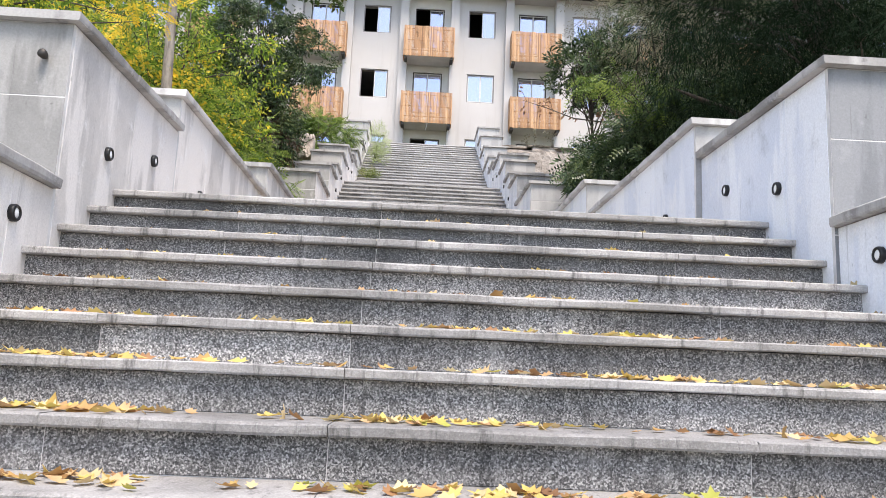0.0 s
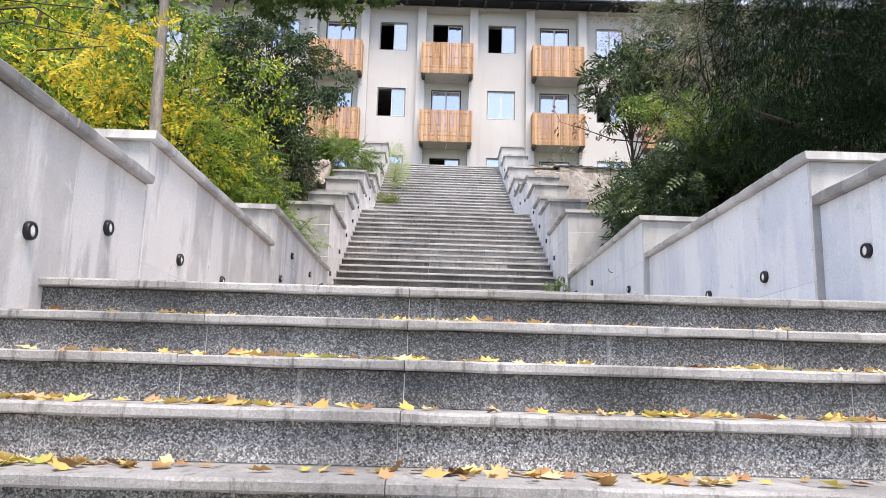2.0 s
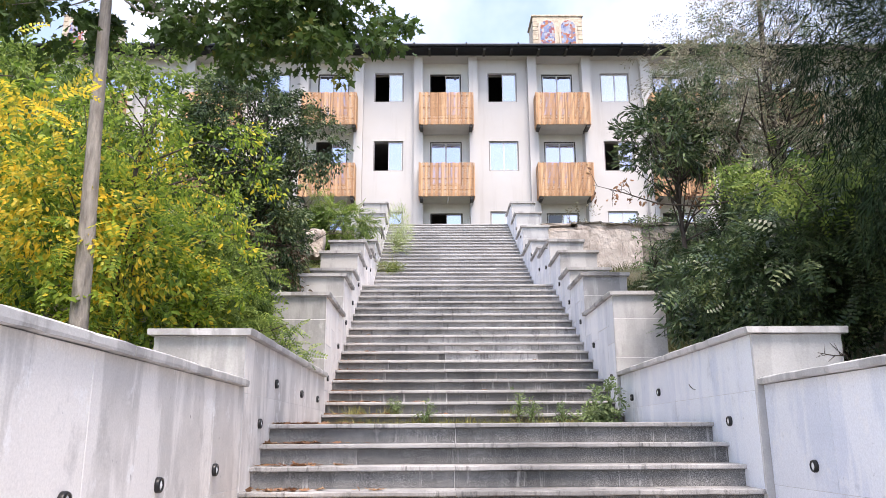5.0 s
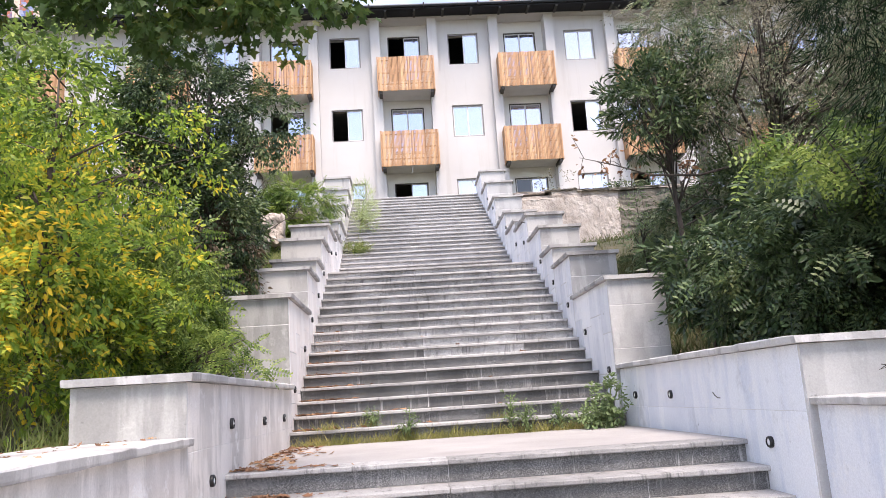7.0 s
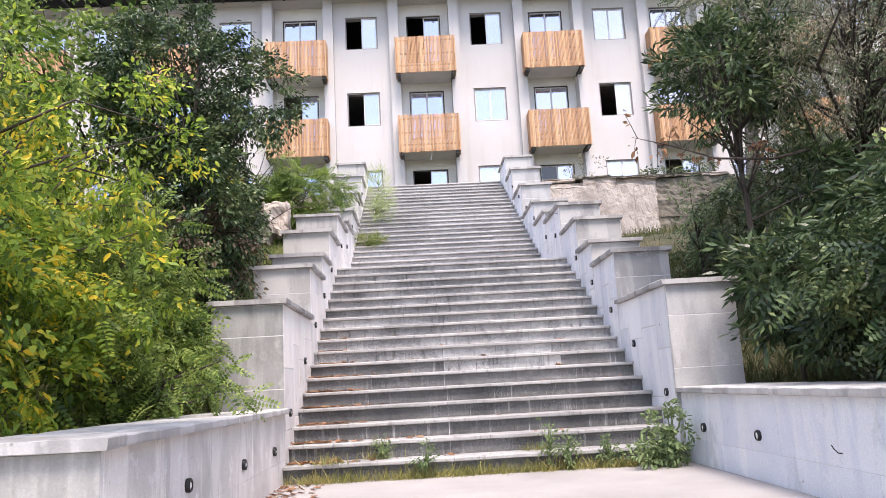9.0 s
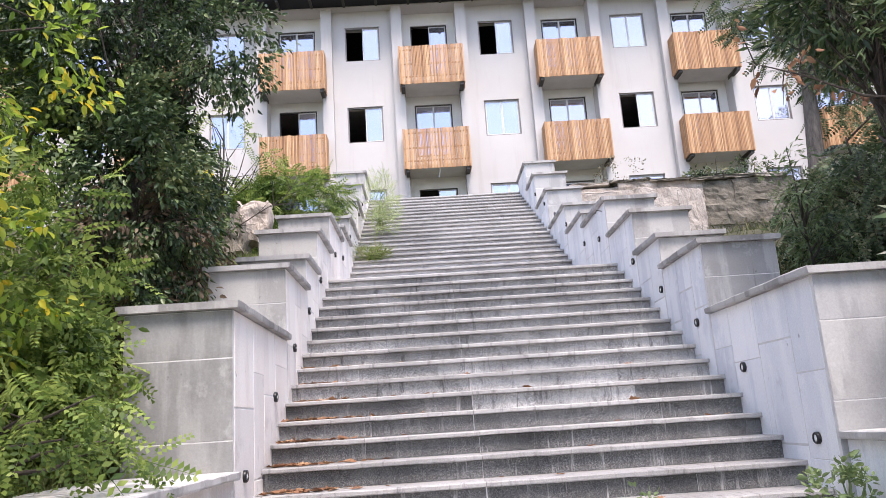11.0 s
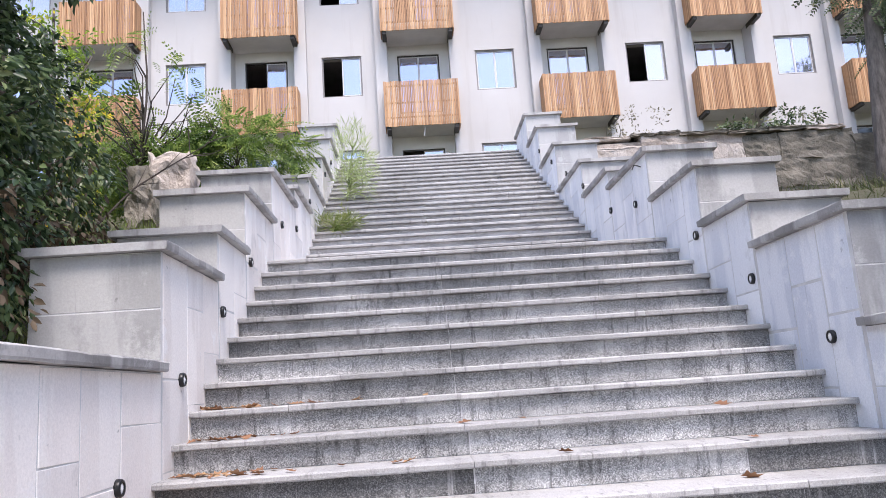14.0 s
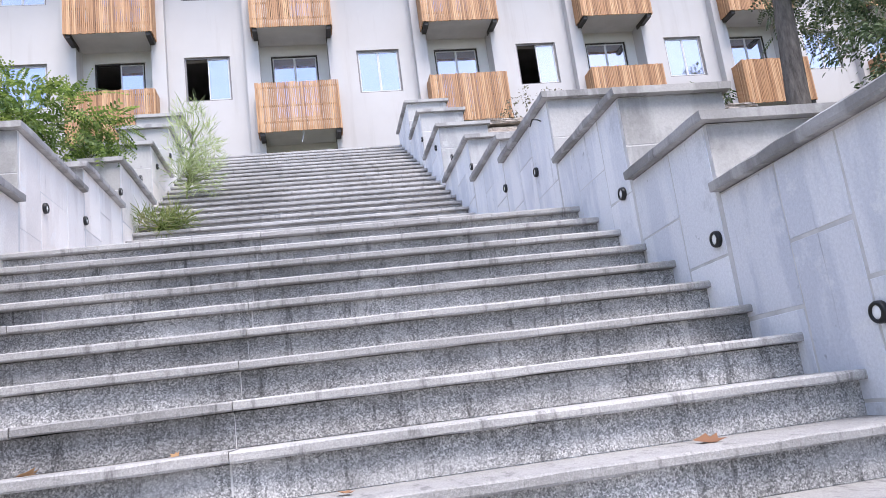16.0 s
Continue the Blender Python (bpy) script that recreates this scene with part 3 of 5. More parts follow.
def panels_along(parent, y0, y1, rows, x, side, material, g=0.003):
    """Thin slabs that face the stairs, in rows of (z0, z1, width)."""
    for z0, z1, w in rows:
        n = max(1, round((y1 - y0) / w))
        cuts = [y0] + [y0 + (y1 - y0) * (i + srnd.uniform(-0.16, 0.16)) / n for i in range(1, n)] + [y1]
        for a, b in zip(cuts, cuts[1:]):
            d = srnd.uniform(0, 0.002)
            xa, xb = (x - 0.03, x + d) if side < 0 else (x - d, x + 0.03)
            panel_slab(parent, xa, xb, a + g, b - g, z0 + g * srnd.uniform(0.6, 1.4), z1 - g * srnd.uniform(0.6, 1.4), material, 0)


def ashlar_along(parent, y0, y1, z0, z1, x, side, material, g):
    """Upright columns of slabs, each column with its own bed joints."""
    n = max(2, round((y1 - y0) / 0.46))
    cuts = [y0] + [y0 + (y1 - y0) * (i + srnd.uniform(-0.2, 0.2)) / n for i in range(1, n)] + [y1]
    for i, (a, b) in enumerate(zip(cuts, cuts[1:])):
        zs = [z0, z1]
        t = z1 - (srnd.uniform(0.26, 0.42) if i % 2 else srnd.uniform(0.48, 0.75))
        while t > z0 + 0.25:
            zs.append(t)
            t -= srnd.uniform(0.5, 0.9)
        zs.sort()
        for c, e in zip(zs, zs[1:]):
            d = srnd.uniform(0, 0.003)
            xa, xb = (x - 0.03, x + d) if side < 0 else (x - d, x + 0.03)
            j = g * srnd.uniform(0.35, 1.0)
            panel_slab(parent, xa, xb, a + j, b - j, c + j, e - j, material, 0.005)


def panels_front(parent, x0, x1, y, rows, material, g=0.004):
    for z0, z1, n in rows:
        for i in range(n):
            a, b = x0 + (x1 - x0) * i / n, x0 + (x1 - x0) * (i + 1) / n
            v, f = cham_box(a + 0.002, b - 0.002, y - srnd.uniform(0, 0.002), y + 0.03, z0 + g, z1 - g, 0.002)
            put("stone_panel", mesh_of("stone_panel", v, f, material), parent)


def worn_coping(x0, x1, y0, y1, z0, z1):
    """Coping slab with rough-hewn, slightly chipped long edges."""
    n = max(2, round((y1 - y0) / 0.14))
    v, f = [], []
    for i in range(n + 1):
        y = y0 + (y1 - y0) * i / n
        e = 0.006 if i in (0, n) else 0
        ring = []
        for x, s in ((x0, 1), (x1, -1)):
            w, c = srnd.uniform(-0.004, 0.005) + e, srnd.uniform(0.005, 0.014)
            side_pts = [(x + s * (w + 0.004), y, z0 + srnd.uniform(-0.001, 0.006)), (x + s * w, y, z0 + 0.016), (x + s * w * 0.6, y, z1 - c), (x + s * c, y, z1 - e)]
            ring += side_pts if s > 0 else side_pts[::-1]
        v += ring
    for i in range(n):
        for k in range(8):
            a, b = i * 8 + k, i * 8 + (k + 1) % 8
            f.append((a, b, b + 8, a + 8))
    f.append(tuple(range(7, -1, -1)))
    f.append(tuple(n * 8 + k for k in range(8)))
    return v, f


def wall_unit(index, side, y0, y1, top, xr):
    """One step of the side wall: a solid core, stone slabs on the seen faces and a coping that juts out."""
    xi = XL if side < 0 else xr
    xo = xi + side * 0.74
    base = min(stair_z(y0), stair_z(y0 - 0.3)) - 0.5
    t = 0.062
    under = top - t
    b = Build()
    lo, hi = sorted((xi + side * 0.0012, xo))
    b.box(lo, hi, y0 + 0.0012, y1 - 0.0005, base - 0.6, under)
    w = put("wall_%s_%d" % ("left" if side < 0 else "right", index + 1), b.mesh("wall_core", M_MORTAR))
    tagged(w, "pale grey stone-clad stair wall with a projecting coping", "wall", kind="structure")
    long = y1 - y0 > 3
    if long:
        mid = max(stair_z(y0 + 0.05), stair_z((y0 + y1) / 2)) + 0.23
        rows = [(base, mid, 1.1), (mid, under, 0.8)]
    elif y1 < 6:
        rows = [(base, under, 0.5)]
    else:
        mid = under - 0.30
        rows = [(base, mid, 0.62), (mid, under, 0.42)]
    # Left faces carry the painted sunlight tint, right faces the skylight tint.
    face = M_CLAD if side < 0 else M_CLADB
    if y0 > 13:
        face = M_CLADL if side < 0 else M_CLADC
        ashlar_along(w, y0 + 0.032, y1, base, under, xi, side, face, 0.008)
    else:
        panels_along(w, y0 + 0.030, y1, rows, xi, side, face, 0.0012)
    lo, hi = sorted((xi - side * 0.0005, xo))
    lower = base
    h = under - lower
    if long:
        rows = [(lower, under, 1)]
    else:
        a = under - (0.33 if y0 > 13 else 0.42)
        rows = [(lower, a - 0.55, 1), (a - 0.55, a, 1), (a, under, 1)] if a - 0.55 > lower + 0.1 and y0 > 13.5 or y1 < 6 else [(lower, under, 1)]
    # Front slabs take the dimmed claddings, darkest on the lower right units.
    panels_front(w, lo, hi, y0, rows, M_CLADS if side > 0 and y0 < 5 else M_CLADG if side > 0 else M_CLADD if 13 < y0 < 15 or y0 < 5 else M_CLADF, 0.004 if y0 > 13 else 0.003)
    n = max(1, round((y1 - y0) / 1.15))
    cuts = [y0 - 0.055] + [y0 + (y1 - y0) * (i + srnd.uniform(-0.15, 0.15)) / n for i in range(1, n)] + [y1 - 0.003]
    lo, hi = sorted((xi - side * 0.055, xo + side * 0.05))
    for a, bb in zip(cuts, cuts[1:]):
        j = srnd.uniform(-0.004, 0.004)
        v, f = worn_coping(lo + j, hi + j, a + 0.0015, bb - 0.0015, under + 0.002, top + srnd.uniform(-0.003, 0.003))
        put("coping_stone", mesh_of("coping_stone", v, f, M_COPINGP if 5 < y0 < 13 else M_COPING), w)
    return w


for i, (y0, y1, top, xr) in enumerate(UNITS):
    for side in (-1, 1):
        wall_unit(i, side, y0, y1, top, xr)

# ---------------------------------------------------------------- flights
def joint_cuts(x0, x1):
    c = [x0, srnd.uniform(-0.02, 0.02) - 0.33, x1]
    r = srnd.random()
    if r < 0.55:
        c.append(srnd.uniform(1.0, 1.45))
    if 0.35 < r < 0.9:
        c.append(srnd.uniform(-1.5, -1.1))
    return sorted(c)


def worn_tread(x0, x1, y0, y1, z0, z1):
    """Tread slab whose front edge is chipped and wavers slightly."""
    n = max(2, round((x1 - x0) / 0.17))
    v, f = [], []
    for i in range(n + 1):
        x = x0 + (x1 - x0) * i / n
        w, c = srnd.uniform(-0.004, 0.004), srnd.uniform(0.004, 0.011)
        v += [(x, y0 + w + 0.004, z0 + srnd.uniform(-0.002, 0.004)), (x, y0 + w, z0 + 0.008), (x, y0 + w * 0.7, z1 - c), (x, y0 + c, z1 + srnd.uniform(-0.0015, 0.001)), (x, y1, z1), (x, y1, z0)]
    for i in range(n):
        for k in range(6):
            a, b = i * 6 + k, i * 6 + (k + 1) % 6
            f.append((a, a + 6, b + 6, b))
    f.append((0, 1, 2, 3, 4, 5))
    f.append(tuple(n * 6 + k for k in range(5, -1, -1)))
    return v, f


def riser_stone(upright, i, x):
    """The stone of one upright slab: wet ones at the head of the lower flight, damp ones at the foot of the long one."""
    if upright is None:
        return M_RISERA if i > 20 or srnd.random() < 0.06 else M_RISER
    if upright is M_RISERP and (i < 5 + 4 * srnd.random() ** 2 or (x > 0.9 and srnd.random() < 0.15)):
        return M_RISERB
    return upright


def flight(name, label, y_first, z_base, count, rise, go, x0, x1, depth_last, upright=None, top=None):
    """Granite flight: a hidden core, thin upright slabs and tread slabs with a jutting nosing. y_first: first nosing."""
    b = Build()
    for i in range(count):
        ya = y_first + i * go + 0.055
        b.box(x0, x1, ya, y_first + (count - 1) * go + depth_last, z_base + i * rise - (0.6 if i == 0 else 0.02), z_base + (i + 1) * rise - 0.05)
    core = tagged(put(name, b.mesh(name, M_MORTAR)), label, "stairs", kind="structure")
    for i in range(count):
        y, z = y_first + i * go, z_base + (i + 1) * rise
        deep = go + 0.05 if i < count - 1 else depth_last
        cuts = joint_cuts(x0, x1)
        for a, c in zip(cuts, cuts[1:]):
            j = srnd.uniform(-0.003, 0.003)
            v, f = worn_tread(a + 0.0015, c - 0.0015, y + j, y + deep, z - 0.040, z + j * 0.5)
            put("tread_slab", mesh_of("tread_slab", v, f, top or M_TREAD), core)
        if srnd.random() < 0.5:
            cuts = joint_cuts(x0, x1)
        for a, c in zip(cuts, cuts[1:]):
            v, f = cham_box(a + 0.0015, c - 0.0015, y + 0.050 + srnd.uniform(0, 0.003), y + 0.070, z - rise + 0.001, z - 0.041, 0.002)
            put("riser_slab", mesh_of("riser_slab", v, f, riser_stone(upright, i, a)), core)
        if upright and srnd.random() < 0.4:
            seam = min(cuts, key=lambda q: abs(q + 0.33))
            wide = srnd.uniform(0.002, 0.0045)
            v, f = cham_box(seam - wide, seam + wide, y + 0.0485, y + 0.065, z - rise * srnd.uniform(0.7, 0.98), z - 0.042, 0.001)
            put("mortar_joint", mesh_of("mortar_joint", v, f, M_MORTAR), core)
    return core


def landing(name, label, y0, y1, z0, z1, x0, x1):
    nx, ny = 10, 12
    v, f = [], []
    for j in range(ny + 1):
        for i in range(nx + 1):
            y = y0 + (y1 - y0) * j / ny
            v.append((x0 + (x1 - x0) * i / nx, y, z0 + (z1 - z0) * j / ny))
    for j in range(ny):
        for i in range(nx):
            a = j * (nx + 1) + i
            f.append((a, a + 1, a + nx + 2, a + nx + 1))
    o = len(v)
    v += [(x0, y0, z0 - 0.3), (x1, y0, z0 - 0.3), (x1, y1, z1 - 0.3), (x0, y1, z1 - 0.3)]
    f += [(o, o + 3, o + 2, o + 1), (0, o, o + 1, nx), (ny * (nx + 1), ny * (nx + 1) + nx, o + 2, o + 3)]
    return tagged(put(name, mesh_of(name, v, f, M_LANDING)), label, "landing", kind="structure")


flight("stairs_lower", "grey granite lower flight strewn with yellow leaves", A_TOP_Y - (A_N - 1) * GO, A_TOP_Z - A_N * RISE, A_N, RISE, GO, -2.06, 2.26, 0.36)
landing("landing_1", "pale pinkish concrete landing with fallen leaves", A_TOP_Y + 0.35, B_Y + 0.05, A_TOP_Z + 0.001, B_Z0, -2.06, 2.22)
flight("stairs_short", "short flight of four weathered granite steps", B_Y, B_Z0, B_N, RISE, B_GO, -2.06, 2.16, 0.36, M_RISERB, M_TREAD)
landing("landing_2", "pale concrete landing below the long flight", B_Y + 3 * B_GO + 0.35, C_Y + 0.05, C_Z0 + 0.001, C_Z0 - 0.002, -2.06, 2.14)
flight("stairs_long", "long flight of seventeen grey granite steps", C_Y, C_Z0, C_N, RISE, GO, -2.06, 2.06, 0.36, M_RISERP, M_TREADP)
landing("landing_3", "narrow pale landing between two long flights", C_Y + 16 * GO + 0.35, D_Y + 0.05, C_Z0 + 17 * RISE, D_Z0, -2.06, 2.06)
flight("stairs_upper", "upper flight of grey granite steps below the building", D_Y, D_Z0, D_N, RISE, GO, -2.06, 2.06, 0.9, M_RISERD, M_TREADP)

# ---------------------------------------------------------------- step lights
def ring_mesh(r0, r1, depth, n=20):
    v, f = [], []
    prof = [(r1, 0.0), (r1, depth * 0.7), (r1 * 0.9, depth), (r0, depth), (r0, depth * 0.55)]
    for s in range(n):
        w = 2 * math.pi * s / n
        for r, d in prof:
            v.append((d, r * math.cos(w), r * math.sin(w)))
    k = len(prof)
    for s in range(n):
        t = (s + 1) % n
        for j in range(k - 1):
            f.append((s * k + j, s * k + j + 1, t * k + j + 1, t * k + j))
    return mesh_of("lamp_ring", v, f, M_RING, True)


def lens_mesh(r, depth, n=20):
    v, f = [(depth * 0.85, 0, 0)], []
    for s in range(n):
        w = 2 * math.pi * s / n
        v.append((depth * 0.55, r * math.cos(w), r * math.sin(w)))
    for s in range(n):
        f.append((0, 1 + s, 1 + (s + 1) % n))
    return mesh_of("lamp_lens", v, f, M_LENS, True)


RING, LENS = ring_mesh(0.027, 0.043, 0.028), lens_mesh(0.028, 0.037)
first = empty("step_light")
tagged(first, "round black-rimmed step light set in the stone wall", "light", group="step lights along the stairs")
put("rim", RING, first, label="black metal rim")
put("lens", LENS, first, label="clear glass lens")
made_first = False


def right_x(y):
    for y0, y1, top, xr in UNITS:
        if y0 <= y < y1:
            return xr
    return 2.03


for side in (-1, 1):
    for y, z in LAMPS_BOTH + (LAMPS_LEFT if side < 0 else []):
        m = pose(XL if side < 0 else right_x(y), y, z, 0, 0, 0 if side < 0 else 180)
        if not made_first:
            first.matrix_basis = m
            made_first = True
        else:
            copy_thing(first, m)

# ---------------------------------------------------------------- apartment building
F_Y, R_Y = 36.6, 37.0              # wall face, back of the recesses
BAY, C0 = 5.42, 0.09
BAYS = range(-5, 5)
EAVE = 20.56
GROUND_F = 9.6
house = tagged(empty("apartment_building", (C0, F_Y, GROUND_F)), "white rendered three-storey apartment building with timber-slat balconies", "building")


def hpart(name, me, parent=house, at=(0, 0, 0), label=""):
    ob = new(name, me)
    ob.parent = parent
    base = Vector(at)
    if parent is house:
        ob.location = base - Vector((C0, F_Y, GROUND_F))
    else:
        ob.location = base
    if label:
        ob["label"] = label
    return ob


REC = 1.09                          # half width of a recess
WIN_W, WIN_H = 0.70, 1.50
TOPS = (12.92, 16.38, 19.86)        # heads of the windows in the wall face
DOOR_TOPS = (12.95, 16.50, 20.02)
x_lo, x_hi = C0 + BAY * (BAYS[0] - 0.5), C0 + BAY * (BAYS[-1] + 0.5)


def holed(name, x0, x1, y0, y1, z0, z1, holes, material):
    """A wall piece with openings (xa, xb, za, zb) over one another, as one closed mesh."""
    xs = [x0, holes[0][0], holes[0][1], x1]
    zs = [z0] + [z for h in holes for z in h[2:]] + [z1]
    solid = [[not (i == 1 and j % 2) for i in range(3)] for j in range(len(zs) - 1)]
    v = [(x, y, z) for y in (y0, y1) for z in zs for x in xs]
    n = 4 * len(zs)
    f = []
    for j in range(len(zs) - 1):
        for i in range(3):
            if not solid[j][i]:
                continue
            q = (j * 4 + i, j * 4 + i + 1, j * 4 + i + 5, j * 4 + i + 4)
            f.append(q)
            f.append(tuple(k + n for k in q[::-1]))
            for dj, di, e in ((-1, 0, (0, 1)), (1, 0, (2, 3)), (0, 1, (1, 2)), (0, -1, (3, 0))):
                jj, ii = j + dj, i + di
                if 0 <= jj < len(solid) and 0 <= ii < 3 and solid[jj][ii]:
                    continue
                a, b = q[e[0]], q[e[1]]
                f.append((b, a, a + n, b + n))
    return mesh_of(name, v, f, material)


for k in range(BAYS[0], BAYS[-1] + 2):
    xm = C0 + BAY * (k - 0.5)
    hpart("wall", holed("facade_wall", xm - BAY / 2 + REC, xm + BAY / 2 - REC, F_Y, F_Y + 0.42, GROUND_F, EAVE, [(xm - WIN_W, xm + WIN_W, t - WIN_H, t) for t in TOPS], M_PLASTER))
    for s in (-1, 1):
        pa, pb = sorted((xm + s * (BAY / 2 - REC), xm + s * (BAY / 2 - REC - 0.42)))
        hpart("pilaster", Build().box(pa - 0.001, pb + 0.001, F_Y - 0.30, F_Y - 0.001, GROUND_F, EAVE).mesh("pilaster", M_PLASTER))
for k in BAYS:
    xc = C0 + BAY * k
    hpart("recess_wall", holed("recess_wall", xc - REC - 0.05, xc + REC + 0.05, R_Y + 0.001, R_Y + 0.25, GROUND_F, EAVE, [(xc - 0.75, xc + 0.75, t - (2.2 if i else 1.7), t) for i, t in enumerate(DOOR_TOPS)], M_RECESS))
ib = Build()
ib.box(x_lo - 3, x_hi + 3, F_Y + 5.0, F_Y + 5.2, GROUND_F, EAVE)
ib.box(x_lo - 3.2, x_lo - 2.9, F_Y + 0.1, F_Y + 5.2, GROUND_F, EAVE)
ib.box(x_hi + 2.9, x_hi + 3.2, F_Y + 0.1, F_Y + 5.2, GROUND_F, EAVE)
for z in (13.35, 16.8):
    ib.box(x_lo - 3, x_hi + 3, F_Y + 0.43, F_Y + 5.0, z - 0.1, z + 0.1)
for k in range(BAYS[0], BAYS[-1] + 2):
    for s in (-1, 1):
        xx = C0 + BAY * (k - 0.5) + s * 1.35
        ib.box(xx - 0.06, xx + 0.06, F_Y + 0.43, F_Y + 5.0, GROUND_F, EAVE)
hpart("room_shell", ib.mesh("room_shell", M_ROOM), label="dark unlit rooms behind the windows")
OVER = 1.10                         # how far the eaves hang out
roof = Build()
v = [(x_lo - 4, F_Y - OVER, 20.80), (x_hi + 4, F_Y - OVER, 20.80), (x_hi + 4, F_Y + 6.5, 22.1), (x_lo - 4, F_Y + 6.5, 22.1),
     (x_lo - 4, F_Y - OVER, 20.60), (x_hi + 4, F_Y - OVER, 20.60), (x_hi + 4, F_Y + 6.5, 20.66), (x_lo - 4, F_Y + 6.5, 20.66)]
roof.add(v, [(0, 1, 2, 3), (7, 6, 5, 4), (0, 4, 5, 1), (1, 5, 6, 2), (2, 6, 7, 3), (3, 7, 4, 0)])
hpart("roof", roof.mesh("roof", M_ROOF), label="dark metal roof edge")
M_GUTTER = plain("gutter_metal", (0.035, 0.042, 0.055), 0.45, 0.3, 0.2, 3)
gut = tube([(x_lo - 4, F_Y - OVER - 0.07, 20.73), (x_hi + 4, F_Y - OVER - 0.07, 20.73)], [0.065, 0.065], 10)
hpart("gutter", mesh_of("gutter", *gut, M_GUTTER, True), label="blue-grey half-round gutter")
for i in range(24):
    xx = x_lo - 1 + (x_hi - x_lo + 2) * i / 23
    hpart("gutter_bracket", Build().box(xx - 0.03, xx + 0.03, F_Y - OVER - 0.15, F_Y - OVER - 0.001, 20.63, 20.82).mesh("gutter_bracket", M_ROOF))
RAFTER = Build().box(-0.05, 0.05, 0.0, OVER - 0.45, 20.52, 20.599)
rafter_me = RAFTER.mesh("rafter", M_STEEL)
n_raft = 46
for i in range(n_raft):
    hpart("rafter", rafter_me, house, (x_lo - 2 + (x_hi - x_lo + 4) * i / (n_raft - 1), F_Y - OVER + 0.02, 0))
hpart("soffit", Build().box(x_lo - 4, x_hi + 4, F_Y - 0.38, F_Y + 0.6, EAVE + 0.001, EAVE + 0.036).mesh("soffit", M_PLASTER))


def sash_set(w, h, open_left, dark_left):
    """Frame, mullion and panes of one window, from its lower middle, facing -y."""
    fr = Build()
    t = 0.05
    for a in ((-w, -w + t, 0, h), (w - t, w, 0, h)):
        fr.box(a[0], a[1], 0, 0.09, a[2], a[3])
    fr.box(-w + t, w - t, 0, 0.09, 0, t)
    fr.box(-w + t, w - t, 0, 0.09, h - t, h)
    sa = Build()
    spans = [(0.0, w - t)] if open_left else [(-w + t, 0.0), (0.0, w - t)]
    s = 0.035
    for a, b in spans:
        sa.box(a, a + s, 0.02, 0.07, t, h - t)
        sa.box(b - s, b, 0.02, 0.07, t, h - t)
        sa.box(a + s, b - s, 0.02, 0.07, t, t + s)
        sa.box(a + s, b - s, 0.02, 0.07, h - t - s, h - t)
    if open_left:
        sa.box(0.02, w - t, 0.075, 0.11, t, t + s)
    panes = []
    for a, b in spans:
        p = Build()
        p.box(a + s, b - s, 0.038, 0.05, t + s, h - t - s)
        panes.append(p.mesh("pane", M_PANED if dark_left and a < 0 else M_PANE))
    return fr.mesh("window_frame", M_STEEL if w > 0.72 else M_FRAME), sa.mesh("sash", M_FRAMEW), panes


KINDS = {}


def window(x, y, z0, w, h, open_left, label):
    key = (round(w, 2), round(h, 2), open_left)
    if key not in KINDS:
        KINDS[key] = sash_set(w, h, open_left, h < 2 and w > 0.72)
    fr, sa, panes = KINDS[key]
    win = hpart("window", fr, house, (x, y, z0), label)
    hpart("sash", sa, win)
    for p in panes:
        hpart("pane", p, win)
    return win


for k in range(BAYS[0], BAYS[-1] + 2):
    xm = C0 + BAY * (k - 0.5)
    for i, t in enumerate(TOPS):
        op = (k, i) in {(0, 1), (0, 2), (1, 2), (2, 1), (-3, 2), (5, 1)}
        window(xm, F_Y + 0.06, t - WIN_H, WIN_W, WIN_H, op, "aluminium window with its left sash slid open" if op else "closed two-pane aluminium window")
for k in BAYS:
    xc = C0 + BAY * k
    for i, t in enumerate(DOOR_TOPS):
        op = (k, i) in {(-1, 1), (0, 0), (0, 2), (2, 0), (-4, 1)}
        h = 2.2 if i else 1.7
        window(xc, R_Y + 0.05, t - h, 0.75, h, op, "dark-framed glazed balcony door" if i else "dark-framed ground-floor window")

# balconies
def balcony_parts():
    hw, dep, ht = 1.27, 0.96, 1.60
    sl = Build()
    r = random.Random(5)
    n = 46
    for i in range(n):
        x = -hw + 2 * hw * (i + 0.5) / n
        w = r.uniform(0.019, 0.0265)
        dz = r.uniform(-0.012, 0.012)
        sl.box(x - w, x + w, r.uniform(-0.008, 0.004), 0.028, dz, ht + r.uniform(-0.015, 0.015))
    for s in (-1, 1):
        for i in range(17):
            y = 0.06 + (dep - 0.08) * i / 16
            w = r.uniform(0.018, 0.025)
            a, b = sorted((s * (hw - 0.03), s * hw))
            sl.box(a, b, y - w, y + w, r.uniform(-0.01, 0.01), ht + r.uniform(-0.012, 0.012))
    rail = Build()
    for z in (0.30, 0.82, 1.42):
        rail.box(-hw + 0.04, hw - 0.04, 0.032, 0.072, z, z + 0.05)
        for s in (-1, 1):
            a, b = sorted((s * (hw - 0.075), s * (hw - 0.035)))
            rail.box(a, b, 0.075, dep, z, z + 0.05)
    slab = Build()
    slab.box(-hw + 0.10, hw - 0.10, 0.09, dep + 0.42, 0.06, 0.18)
    br = Build().box(-0.07, 0.07, 0.05, dep, -0.10, 0.055)
    return sl.mesh("slat_screen", M_SLATS), rail.mesh("rail", M_STEEL), slab.mesh("slab", M_SLAB), br.mesh("bracket", M_STEEL)


